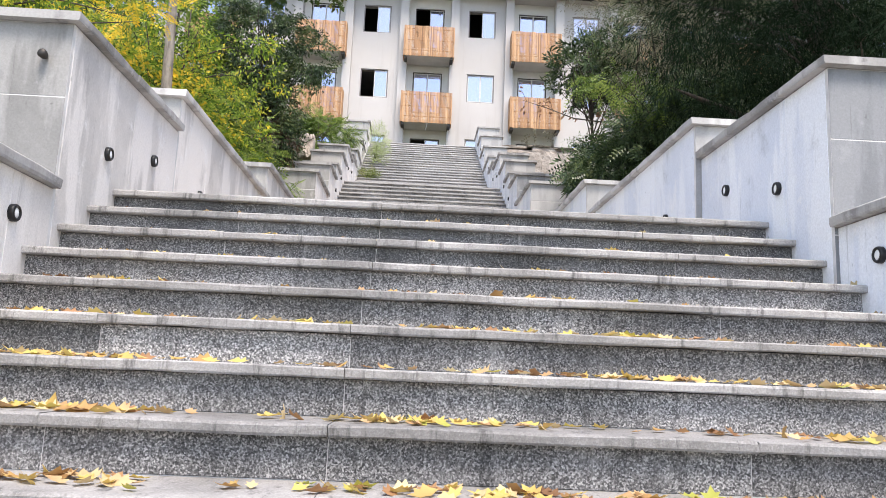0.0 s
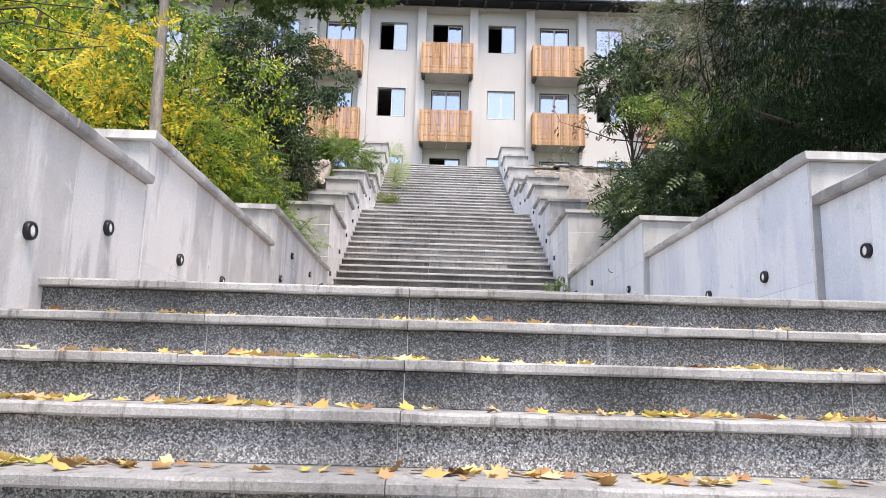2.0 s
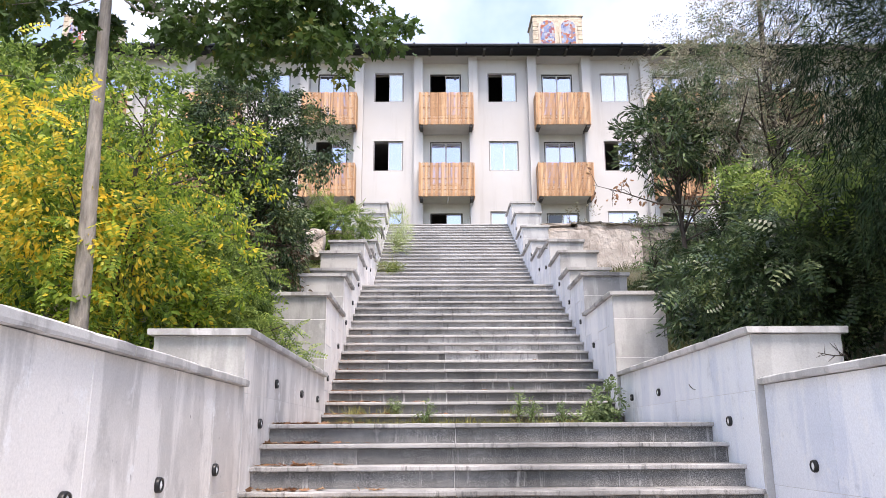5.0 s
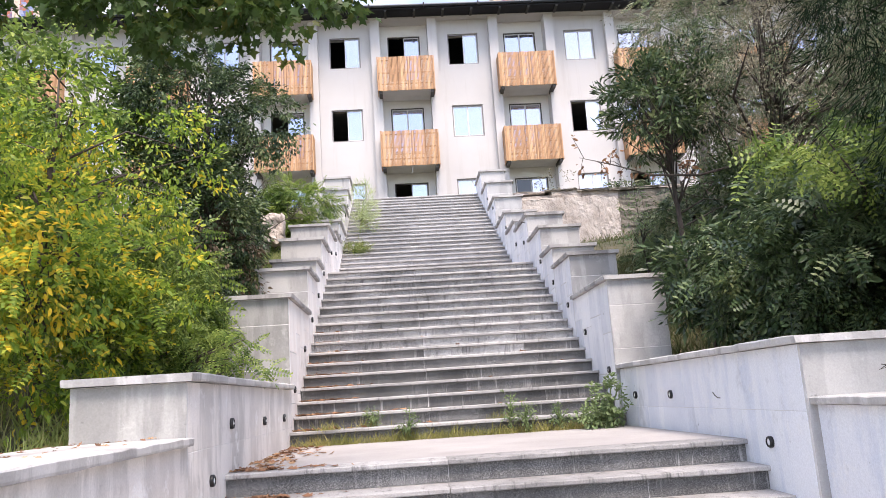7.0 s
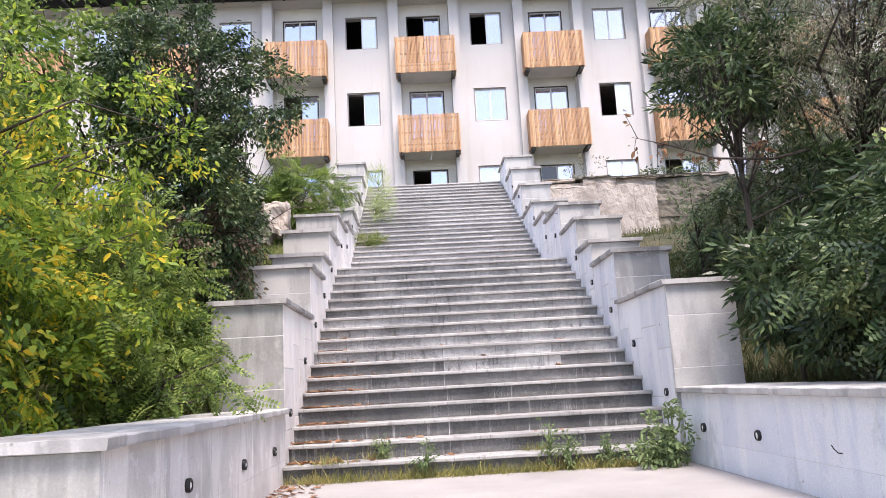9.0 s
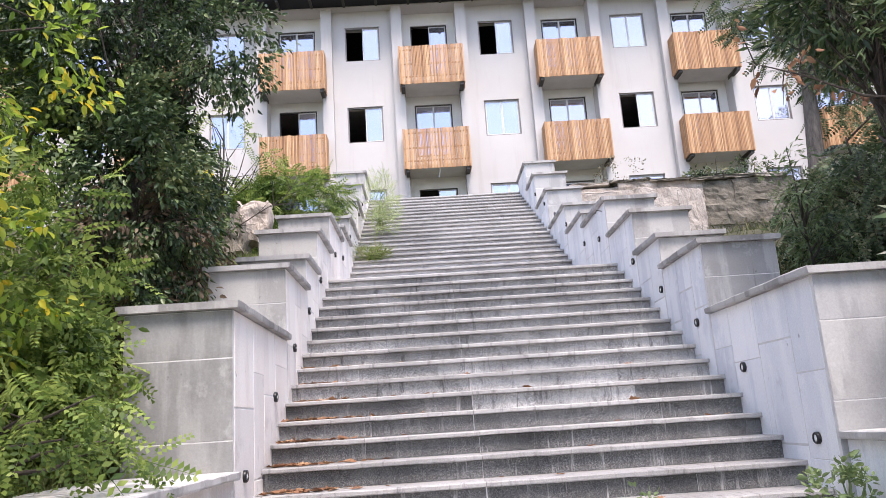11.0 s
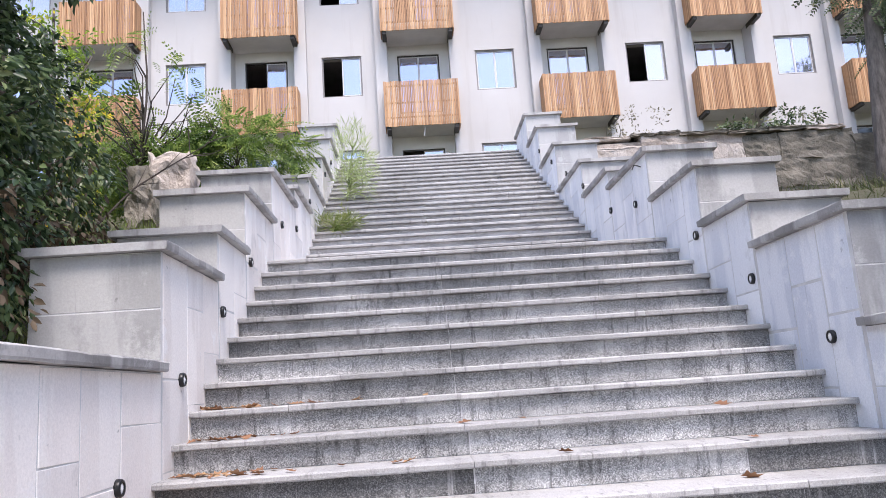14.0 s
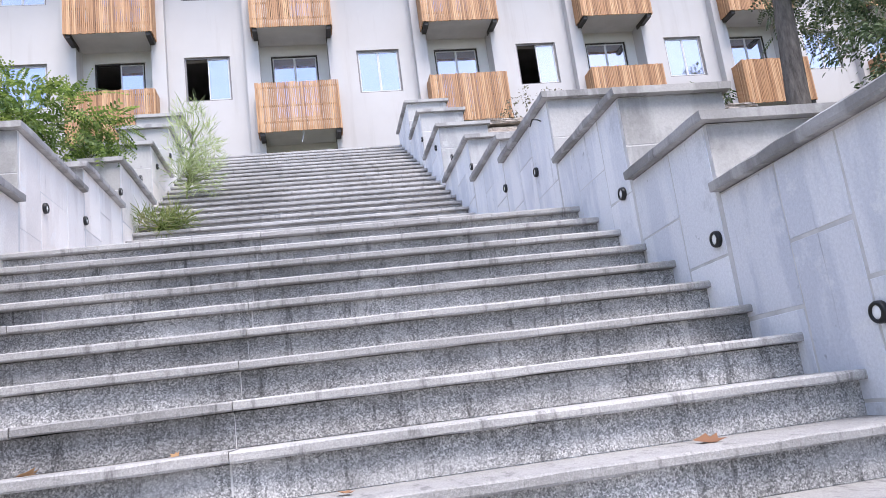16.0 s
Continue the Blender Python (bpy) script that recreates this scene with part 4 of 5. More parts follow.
SL, RA, SB, BR = balcony_parts()
for k in BAYS:
    for z in (13.34, 16.80):
        bal = hpart("balcony", SB, house, (C0 + BAY * k, 35.63, z), "balcony slab with a vertical timber-slat screen")
        hpart("slat_screen", SL, bal, label="reddish-brown vertical timber slats")
        hpart("rail", RA, bal)
        for s in (-1, 1):
            hpart("bracket", BR, bal, (s * 1.14, 0, 0), "dark steel bracket")

# stub tower on the roof ridge, with two bright window-like panels
M_BRICK = plain("pale_brick", (0.52, 0.44, 0.34), 0.85, 0, 0.32, 5)
M_PANEL_Y = plain("pale_stone_moulding", (0.56, 0.47, 0.39), 0.8, 0, 0.15, 7)


def coloured_glass():
    """Leaded glass: small irregular pieces, warm ones on top, blue and white below."""
    m, nt, b = mat("coloured_leaded_glass", 0.3)
    vo = nd(nt, "ShaderNodeTexVoronoi", Scale=8.0)
    nt.links.new(posn(nt, 1, 0.2, 1), vo.inputs["Vector"])
    sep = nt.nodes.new("ShaderNodeSeparateColor")
    nt.links.new(vo.outputs["Color"], sep.inputs["Color"])
    c = ramp(nt, sep.outputs["Red"], [(0.0, (0.30, 0.06, 0.04)), (0.25, (0.42, 0.17, 0.06)), (0.42, (0.09, 0.12, 0.27)), (0.65, (0.20, 0.25, 0.40)), (0.85, (0.42, 0.40, 0.40)), (0.95, (0.24, 0.08, 0.12))])
    nt.links.new(c, b.inputs["Base Color"])
    return m


M_PANEL_G = coloured_glass()


def arch(w, h, y):
    v = [(-w, y, 0), (w, y, 0)]
    for i in range(9):
        a = math.pi * i / 8
        v.append((w * math.cos(a), y, h - w + w * math.sin(a)))
    n = len(v)
    v += [(x, y + 0.04, z) for x, _, z in v]
    f = [tuple(range(n)), tuple(range(2 * n - 1, n - 1, -1))] + [((i + 1) % n, i, i + n, (i + 1) % n + n) for i in range(n)]
    return v, f


for cx in (5.85, -18.0):
    ch = Build()
    ch.add(*cham_box(-1.24, 1.24, 0, 1.6, 0, 3.30, 0.02))
    ch.add(*cham_box(-1.33, 1.33, -0.05, 1.65, 3.302, 3.40, 0.02))
    for r in range(13):
        for s in (-1, 1):
            a, b = sorted((s * 1.27, s * (1.02 - 0.10 * (r % 2))))
            ch.add(*cham_box(a, b, -0.03, 0.07 + 0.1 * (r % 2), 0.05 + r * 0.245, 0.272 + r * 0.245, 0.012))
    stack = hpart("chimney", ch.mesh("chimney", M_BRICK), house, (cx, 38.0, 20.45), "square pale masonry chimney with arched coloured panels")
    for s in (-1, 1):
        for mi, (w, h, dy, z) in enumerate(((0.46, 2.05, -0.05, 1.10), (0.36, 1.92, -0.075, 1.14))):
            hpart("panel", mesh_of("arched_panel", *arch(w, h, dy), (M_PANEL_Y, M_PANEL_G)[mi]), stack, (s * 0.53, 0, z))
drip = hpart("drip_pipe", mesh_of("drip_pipe", *tube([(0, 0, 0.1), (0.01, 0, -0.1), (-0.05, 0, -0.34)], [0.022, 0.022, 0.02], 6), M_FRAMEW), house, (0.15, 35.85, 13.38), "short white drip pipe under the balcony")

# ---------------------------------------------------------------- rubble wall and boulder
def rubble_block(w, d, h, seed, rough=0.12, cuts=7):
    bm = bmesh.new()
    bmesh.ops.create_cube(bm, size=1)
    bmesh.ops.subdivide_edges(bm, edges=bm.edges[:], cuts=cuts, use_grid_fill=True)
    for v in bm.verts:
        p = v.co.copy()
        n = noise.noise_vector(p * 2.1 + Vector((seed * 3.1, seed * 1.7, 0)))
        m = noise.noise_vector(p * 5.5 + Vector((seed, 0, seed * 2.3)))
        v.co = Vector((p.x * w, p.y * d, p.z * h)) + Vector((n.x * w, n.y * d, n.z * h)) * rough * 1.4 + m * 0.03 + noise.noise_vector(p * 14 + Vector((seed, seed, 0))) * 0.014
    me = bpy.data.meshes.new("rubble")
    bm.to_mesh(me)
    bm.free()
    return me


rr = random.Random(3)
rubble = tagged(empty("retaining_wall", (5.5, 24.6, 6.25)), "broken rubble retaining wall with flaking pale mortar beside the stairs", "wall", kind="structure")
core = Build().box(-2.75, 6.5, 0.35, 1.2, -0.6, 2.40)
put("core", core.mesh("rubble_core", M_ROCKD), rubble)
for row, (z0, h) in enumerate(((-0.3, 0.75), (0.4, 0.62), (0.98, 0.6), (1.55, 0.55), (2.05, 0.5))):
    x = -2.9
    while x < 6.4:
        w = rr.uniform(0.5, 1.25)
        me = rubble_block(w * 1.03, 0.7, h * rr.uniform(1.0, 1.08), rr.random() * 50, 0.035)
        me.materials.append(M_ROCK if x < -0.9 + 0.35 * math.sin(row * 2.0) else M_ROCKD)
        put("stone", me, rubble, (x + w / 2, rr.uniform(-0.03, 0.03) + 0.25, z0 + h / 2 + (rr.uniform(-0.12, 0.08) if row == 4 else 0)))
        x += w * 0.97
# old render coat on the pale end, cracked into a few sheets
for i, (cx, w, cz, h) in enumerate(((-2.15, 1.35, 1.30, 2.2), (-1.02, 0.95, 1.45, 1.9), (-0.30, 0.55, 1.75, 1.2))):
    me = rubble_block(w, 0.07, h, 60 + i, 0.025, 16)
    me.materials.append(M_COAT)
    put("render_coat", me, rubble, (cx, -0.16 - 0.012 * i, cz), "pale flaking lime render" if i == 0 else "")

x = -2.85
while x < 1.6:
    w = rr.uniform(0.35, 0.95)
    me = rubble_block(w, 0.62, rr.uniform(0.05, 0.09), rr.random() * 40, 0.06)
    me.materials.append(M_ROCKD if rr.random() < 0.55 else M_ROCK)
    put("ledge_slab", me, rubble, (x + w / 2, 0.16 + rr.uniform(-0.04, 0.04), 2.60 + rr.uniform(0, 0.05)))
    x += w * 1.02

boulder_me = rubble_block(0.50, 0.45, 0.62, 21, 0.13, 12)
boulder_me.materials.append(M_ROCK)
tagged(put("boulder", boulder_me, None, (-3.24, 20.0, 7.12)), "pale broken boulder resting beside the wall coping", "rock")
b2 = rubble_block(0.30, 0.34, 0.60, 33, 0.16, 12)
b2.materials.append(M_ROCKD)
tagged(put("boulder", b2, None, (-3.47, 19.75, 6.86)), "brown weathered rock leaning on a boulder", "rock")

# ---------------------------------------------------------------- plants
def in_ellipsoids(ells, n, shell=0.55):
    vol = np.array([e[1][0] * e[1][1] * e[1][2] for e in ells])
    pick = rng.choice(len(ells), n, p=vol / vol.sum())
    d = unit(rng.normal(size=(n, 3)))
    r = rng.uniform(shell ** 3, 1, n) ** (1 / 3)
    c = np.array([e[0] for e in ells])[pick]
    s = np.array([e[1] for e in ells])[pick]
    return c + d * r[:, None] * s, c


def crown_mesh(name, material, kind, ells, clumps, per, spread, size, droop=0.3, shell=0.5, upbias=0.8):
    """Leaves in uneven clumps through one or more rounded masses."""
    cen, heart = in_ellipsoids(ells, clumps, shell)
    way = unit(unit(cen - heart) * 0.9 + rng.normal(size=cen.shape) * 0.55 + np.array([0, 0, -0.25 * droop]))
    reach = spread * rng.uniform(1.3, 3.2, (clumps, 1))
    u = rng.random((clumps, per)) ** 0.8
    fine = rng.normal(size=(clumps, per, 3)) * spread * 0.42
    fine[:, :, 2] *= 0.55
    off = way[:, None, :] * (u * reach - 0.4 * reach)[:, :, None] + fine
    off[:, :, 2] -= droop * 0.6 * reach * u ** 2
    pos = (cen[:, None, :] + off).reshape(-1, 3)
    out = np.repeat(way, per, axis=0) * 0.7 + unit(fine.reshape(-1, 3)) * 0.7 + rng.normal(size=pos.shape) * 0.35
    out[:, 2] -= droop
    up = rng.normal(size=pos.shape) * 0.6
    up[:, 2] += upbias
    sz = size * rng.uniform(0.6, 1.25, len(pos))
    return scatter(name, material, kind[0], kind[1], pos, out, up, sz), cen


def wood_mesh(name, material, base, top, r, cen, limbs, lean=0.15, low=0.12, sides=9, twig=0.012):
    """Trunk with limbs that reach into the crown."""
    base, top = Vector(base), Vector(top)
    b = Build()
    pts, rad = [], []
    n = 8
    for i in range(n + 1):
        t = i / n
        w = noise.noise_vector(Vector((base.x, base.y, t * 2.5)))
        pts.append(base.lerp(top, t) + Vector((w.x, w.y, 0)) * lean * t * (1 if i else 0))
        rad.append(r * (1.25 if i == 0 else 1.0) * (1 - 0.72 * t))
    b.add(*tube(pts, rad, sides))
    idx = rng.choice(len(cen), min(limbs, len(cen)), replace=False)
    limb_meshes, twigs = [], Build()
    for j, k in enumerate(idx):
        c = Vector(cen[k])
        t = min(0.97, max(low, (c.z - base.z) / max(0.5, top.z - base.z) * rng.uniform(0.55, 0.9)))
        i = min(n - 1, int(t * n))
        s = pts[i].lerp(pts[i + 1], t * n - i)
        rs = max(twig * 1.3, rad[i] * rng.uniform(0.2, 0.42))
        mid = s.lerp(c, 0.5) + Vector(tuple(rng.normal(size=3) * 0.10 * (c - s).length)) + Vector((0, 0, 0.08 * (c - s).length))
        v, f = tube([s, s.lerp(mid, 0.55), mid, mid.lerp(c, 0.6), c], [rs, rs * 0.8, rs * 0.6, rs * 0.4, twig * 0.4], 5)
        if j < 14:
            limb_meshes.append(mesh_of("limb", v, f, material, True))
        else:
            twigs.add(v, f)
    return b.mesh(name, material, True), limb_meshes, (twigs.mesh("twigs", material, True) if twigs.v else None)


def tree(name, label, cat, base, top, r, wood, crowns, limbs=24, lean=0.15, foliage="crown", stem="trunk", low=0.12):
    """crowns: (material, leaf kind, ellipsoids, clumps, leaves a clump, spread, leaf length, droop)."""
    root = tagged(empty(name, base), label, cat)
    cens = []
    for i, (m, kind, ells, clumps, per, spread, size, droop) in enumerate(crowns):
        me, cen = crown_mesh(foliage, m, kind, ells, clumps, per, spread, size, droop)
        ob = put(foliage, me, root, tuple(-Vector(base)))
        cens.append(cen)
    me, limb_meshes, twigs = wood_mesh(stem, wood, base, top, r, np.concatenate(cens), limbs, lean, low)
    back = tuple(-Vector(base))
    put(stem, me, root, back)
    for lm in limb_meshes:
        put("limb", lm, root, back)
    if twigs:
        put("brushwood", twigs, root, back)["kind"] = "stuff"
    return root


G = ground_z
# left bank
tree("maple_tree", "tall maple with a pale trunk and dark overhanging leaves", "tree", (-3.42, 9.6, G(-3.42, 9.6) - 0.1), (-3.46, 9.5, 9.2), 0.085, M_BARKP,
     [(M_LF_MAPLE, MAPLE, [((-1.35, 9.0, 6.25), (0.62, 0.5, 0.36)), ((-2.2, 9.0, 6.25), (0.62, 0.6, 0.40)), ((-1.9, 9.4, 6.9), (1.0, 0.7, 0.5)), ((-4.0, 9.6, 6.9), (0.7, 0.6, 0.5)), ((-3.0, 9.6, 7.9), (0.9, 0.7, 0.5))], 190, 70, 0.13, 0.075, 0.5)], 26, 0.15, low=0.62)
tree("locust_tree", "small tree with feathery green leaves turning yellow", "tree", (-4.6, 7.3, G(-4.6, 7.3) - 0.1), (-4.5, 7.4, 6.4), 0.05, M_BARKD,
     [(M_LF_YELLOW, FROND, [((-4.35, 7.0, 4.5), (0.6, 0.9, 0.8)), ((-4.6, 8.3, 5.2), (0.8, 1.0, 1.2)), ((-4.1, 6.5, 4.7), (0.45, 0.5, 0.6))], 60, 10, 0.24, 0.30, 0.5),
      (M_LF_YELLOW, LEAF, [((-4.4, 7.2, 4.4), (0.7, 1.1, 0.9))], 60, 34, 0.18, 0.07, 0.35),
      (M_LF_GOLD, FROND, [((-3.35, 7.7, 5.0), (0.4, 0.4, 0.55)), ((-2.95, 7.7, 4.75), (0.3, 0.4, 0.3))], 9, 5, 0.16, 0.26, 0.6)], 50)
tree("locust_tree", "bushy young tree, green with yellow sprays", "tree", (-4.0, 11.6, G(-4.0, 11.6) - 0.1), (-3.9, 11.7, 6.2), 0.06, M_BARKD,
     [(M_LF_LIME, LEAF, [((-3.55, 10.9, 4.4), (0.7, 1.3, 0.9)), ((-4.4, 11.6, 5.0), (1.0, 1.5, 1.1)), ((-4.9, 13.2, 5.7), (0.9, 1.0, 1.0)), ((-2.95, 12.2, 4.9), (0.42, 0.8, 0.7))], 340, 36, 0.13, 0.078, 0.45),
      (M_LF_LIME, LEAF, [((-3.15, 12.4, 6.15), (0.75, 0.9, 0.75)), ((-4.2, 12.0, 6.5), (0.8, 0.9, 0.7))], 110, 30, 0.14, 0.068, 0.5),
      (M_LF_GOLD, LEAF, [((-3.25, 10.1, 4.55), (0.35, 0.6, 0.45)), ((-3.9, 9.9, 4.9), (0.5, 0.5, 0.5))], 60, 26, 0.14, 0.07, 0.5),
      (M_LF_LIME, FROND, [((-3.6, 11.0, 4.6), (0.8, 1.4, 1.0)), ((-4.5, 12.2, 5.3), (1.2, 1.4, 1.1))], 70, 9, 0.26, 0.30, 0.5)], 60)
tree("shrub", "fresh green shrub crowding the coping", "shrub", (-3.5, 13.1, G(-3.5, 13.1) - 0.1), (-3.4, 13.1, 5.2), 0.035, M_BARKD,
     [(M_LF_GREEN, FROND, [((-3.25, 12.9, 4.55), (0.6, 1.1, 0.8)), ((-3.6, 14.0, 5.2), (0.6, 0.9, 0.9))], 110, 12, 0.2, 0.27, 0.4),
      (M_LF_GREEN, LEAF, [((-3.4, 13.3, 4.5), (0.6, 1.2, 0.9))], 120, 50, 0.16, 0.07, 0.3)], 26, 0.1, "foliage", "stem")
tree("shrub", "low branch of feathery leaves reaching over the stair wall", "shrub", (-3.1, 12.7, G(-3.1, 12.7) - 0.1), (-2.75, 12.5, 4.2), 0.02, M_BARKD,
     [(M_LF_GREEN, FROND, [((-2.45, 12.35, 4.12), (0.42, 0.30, 0.22))], 16, 6, 0.12, 0.24, 0.4)], 10, 0.1, "foliage", "stem")
tree("broadleaf_tree", "dark evergreen tree with small glossy leaves", "tree", (-3.55, 15.9, G(-3.55, 15.9) - 0.1), (-3.5, 15.9, 8.9), 0.085, M_BARKD,
     [(M_LF_DEEP, LEAF, [((-3.75, 15.8, 8.15), (1.1, 0.9, 1.2)), ((-2.62, 15.7, 7.85), (0.5, 0.6, 0.65)), ((-3.3, 15.6, 6.2), (0.65, 0.8, 1.3))], 560, 60, 0.12, 0.066, 0.5),
      (M_LF_DEEP, LEAF, [((-3.5, 15.3, 6.6), (0.75, 0.5, 0.8))], 40, 34, 0.15, 0.08, 0.3),
      (M_LF_DEAD, LEAF, [((-3.3, 15.4, 5.7), (0.6, 0.6, 0.7))], 40, 26, 0.14, 0.075, 0.8)], 60)
tree("broadleaf_tree", "dense dark understorey tree beside the steps", "tree", (-3.9, 17.6, G(-3.9, 17.6) - 0.1), (-3.9, 17.6, 8.0), 0.06, M_BARKD,
     [(M_LF_DEEP, LEAF, [((-3.75, 17.4, 6.5), (0.7, 0.9, 1.3)), ((-4.6, 18.2, 7.3), (1.0, 1.0, 1.5))], 240, 46, 0.15, 0.075, 0.8),
      (M_LF_DEAD, LEAF, [((-3.7, 17.4, 6.2), (0.65, 0.8, 0.9))], 80, 30, 0.15, 0.065, 0.8)], 40)
tree("broadleaf_tree", "pale green tree in front of the building", "tree", (-6.6, 18.5, G(-6.6, 18.5) - 0.1), (-6.5, 18.5, 10.2), 0.10, M_BARKD,
     [(M_LF_GREEN, LEAF, [((-6.0, 17.0, 8.7), (1.5, 1.5, 1.6)), ((-8.2, 16.5, 8.2), (1.8, 1.8, 2.0)), ((-5.0, 15.6, 7.2), (1.0, 1.4, 1.4)), ((-5.6, 14.2, 7.6), (1.1, 1.1, 1.2))], 380, 46, 0.20, 0.11, 0.4),
      (M_LF_YELLOW, LEAF, [((-6.8, 15.5, 6.6), (1.8, 2.0, 1.5))], 140, 60, 0.24, 0.10, 0.3)], 50)
tree("broadleaf_tree", "thick green and yellow tree farther up the bank", "tree", (-6.4, 12.0, G(-6.4, 12.0) - 0.1), (-6.3, 12.0, 7.6), 0.09, M_BARKD,
     [(M_LF_YELLOW, LEAF, [((-6.0, 11.5, 5.6), (1.3, 2.0, 1.6)), ((-7.4, 13.0, 6.4), (1.6, 2.0, 2.0))], 230, 44, 0.24, 0.13, 0.3)], 40)
tree("locust_shrub", "light green feathery shrub above the wall coping", "shrub", (-3.35, 22.9, G(-3.35, 22.9) - 0.1), (-3.1, 22.8, 8.5), 0.035, M_BARKD,
     [(M_LF_GREEN, FROND, [((-3.1, 22.6, 8.3), (0.9, 0.7, 0.5)), ((-4.2, 22.9, 8.1), (0.9, 0.7, 0.65))], 110, 14, 0.18, 0.34, 0.35),
      (M_LF_GREEN, LEAF, [((-3.6, 22.5, 7.7), (1.1, 0.7, 0.5))], 90, 45, 0.15, 0.07, 0.3)], 26, 0.1, "foliage", "stem")
tree("sapling", "thin upright sapling with sparse feathery green leaves", "tree", (-4.4, 22.1, G(-4.4, 22.1) - 0.1), (-4.25, 22.0, 10.4), 0.03, M_BARKD,
     [(M_LF_GREEN, BROAD, [((-4.3, 22.0, 9.5), (0.35, 0.45, 1.0)), ((-3.7, 21.8, 9.0), (0.35, 0.4, 0.4)), ((-5.0, 22.3, 8.6), (0.7, 0.7, 0.8))], 44, 5, 0.14, 0.28, 0.5)], 30)
tree("broadleaf_tree", "young tree with small yellowish green leaves", "tree", (-4.3, 19.2, G(-4.3, 19.2) - 0.1), (-4.2, 19.2, 8.9), 0.045, M_BARKD,
     [(M_LF_LIME, LEAF, [((-4.15, 19.1, 7.6), (0.45, 0.6, 1.1)), ((-4.5, 19.6, 8.5), (0.4, 0.5, 0.6))], 110, 34, 0.12, 0.058, 0.4)], 34)
tree("feather_weed", "tall feathery weed growing out of the step joints", "plant", (-1.66, 24.6, stair_z(24.6)), (-1.48, 24.6, stair_z(24.6) + 1.35), 0.014, M_LF_WEED,
     [(M_LF_WEED, NEEDLE, [((-1.52, 24.55, stair_z(24.6) + 0.78), (0.32, 0.25, 0.62)), ((-1.46, 24.4, stair_z(24.6) + 0.28), (0.34, 0.25, 0.26))], 95, 16, 0.09, 0.17, -0.5)], 40, 0.05, "foliage", "stem")
tree("feather_weed", "small grassy weed on the edge of a step", "plant", (-1.75, 23.0, stair_z(23.0)), (-1.7, 23.0, stair_z(23.0) + 0.35), 0.01, M_LF_GREEN,
     [(M_GRASS, NEEDLE, [((-1.68, 22.95, stair_z(23.0) + 0.14), (0.28, 0.15, 0.12))], 36, 24, 0.06, 0.16, -0.3)], 12, 0.05, "foliage", "stem")

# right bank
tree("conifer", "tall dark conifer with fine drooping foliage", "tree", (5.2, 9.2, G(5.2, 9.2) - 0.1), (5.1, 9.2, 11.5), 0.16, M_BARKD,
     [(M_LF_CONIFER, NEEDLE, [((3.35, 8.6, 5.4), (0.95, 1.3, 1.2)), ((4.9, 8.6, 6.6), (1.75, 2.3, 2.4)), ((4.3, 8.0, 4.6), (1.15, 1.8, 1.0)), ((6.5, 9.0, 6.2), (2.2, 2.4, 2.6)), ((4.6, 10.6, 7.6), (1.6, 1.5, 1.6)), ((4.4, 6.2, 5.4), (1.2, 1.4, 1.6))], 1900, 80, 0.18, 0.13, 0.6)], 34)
tree("laurel_shrub", "low dark laurel with pointed leaves beside the pier", "shrub", (3.15, 13.4, G(3.15, 13.4) - 0.1), (3.0, 13.3, 5.0), 0.03, M_BARKD,
     [(M_LF_DEEP, LANCE, [((2.95, 13.2, 4.75), (0.42, 0.55, 0.62)), ((3.35, 13.0, 4.5), (0.5, 0.6, 0.5))], 110, 34, 0.12, 0.15, 0.25)], 18, 0.1, "foliage", "stem")
tree("laurel_shrub", "dark leathery shrub with lime sprays over the coping", "shrub", (3.6, 11.3, G(3.6, 11.3) - 0.1), (3.4, 11.2, 5.2), 0.045, M_BARKD,
     [(M_LF_DEEP, BROAD, [((3.15, 11.2, 4.55), (0.7, 1.2, 0.6)), ((3.9, 10.6, 4.9), (0.9, 1.3, 0.75))], 170, 11, 0.17, 0.27, 0.5),
      (M_LF_DEEP, LANCE, [((3.15, 11.6, 4.55), (0.75, 1.0, 0.65)), ((3.9, 10.9, 4.9), (0.9, 1.2, 0.8))], 150, 44, 0.13, 0.13, 0.35),
      (M_LF_DEEP, LEAF, [((3.4, 11.3, 4.4), (0.9, 1.3, 0.65))], 130, 45, 0.15, 0.085, 0.35),
      (M_LF_GREEN, BROAD, [((2.35, 9.6, 5.12), (0.42, 0.3, 0.14)), ((3.1, 9.9, 5.05), (0.5, 0.4, 0.20))], 22, 8, 0.13, 0.22, 0.35)], 44, 0.12, "foliage", "stem")
tree("oleander", "tall oleander with narrow dark leaves", "shrub", (3.55, 14.9, G(3.55, 14.9) - 0.1), (3.3, 14.8, 7.9), 0.05, M_BARKD,
     [(M_LF_DEEP, LANCE, [((3.15, 14.8, 7.5), (0.68, 0.8, 0.72)), ((4.4, 15.0, 6.1), (0.45, 0.6, 0.7)), ((3.9, 15.3, 7.9), (0.8, 0.8, 0.8))], 180, 62, 0.14, 0.13, 0.1),
      (M_LF_HERB, LANCE, [((3.3, 14.4, 7.3), (0.6, 0.4, 0.5))], 20, 14, 0.15, 0.13, 0.6)], 46, 0.12, "foliage", "stem")
tree("oleander", "dark leafy thicket with long drooping leaves", "shrub", (4.7, 12.9, G(4.7, 12.9) - 0.1), (4.6, 12.8, 6.2), 0.05, M_BARKD,
     [(M_LF_DEEP, LANCE, [((4.3, 12.6, 5.15), (0.95, 1.2, 0.85)), ((5.6, 13.2, 5.6), (1.1, 1.4, 1.1))], 260, 60, 0.20, 0.18, 0.45)], 50, 0.12, "foliage", "stem")
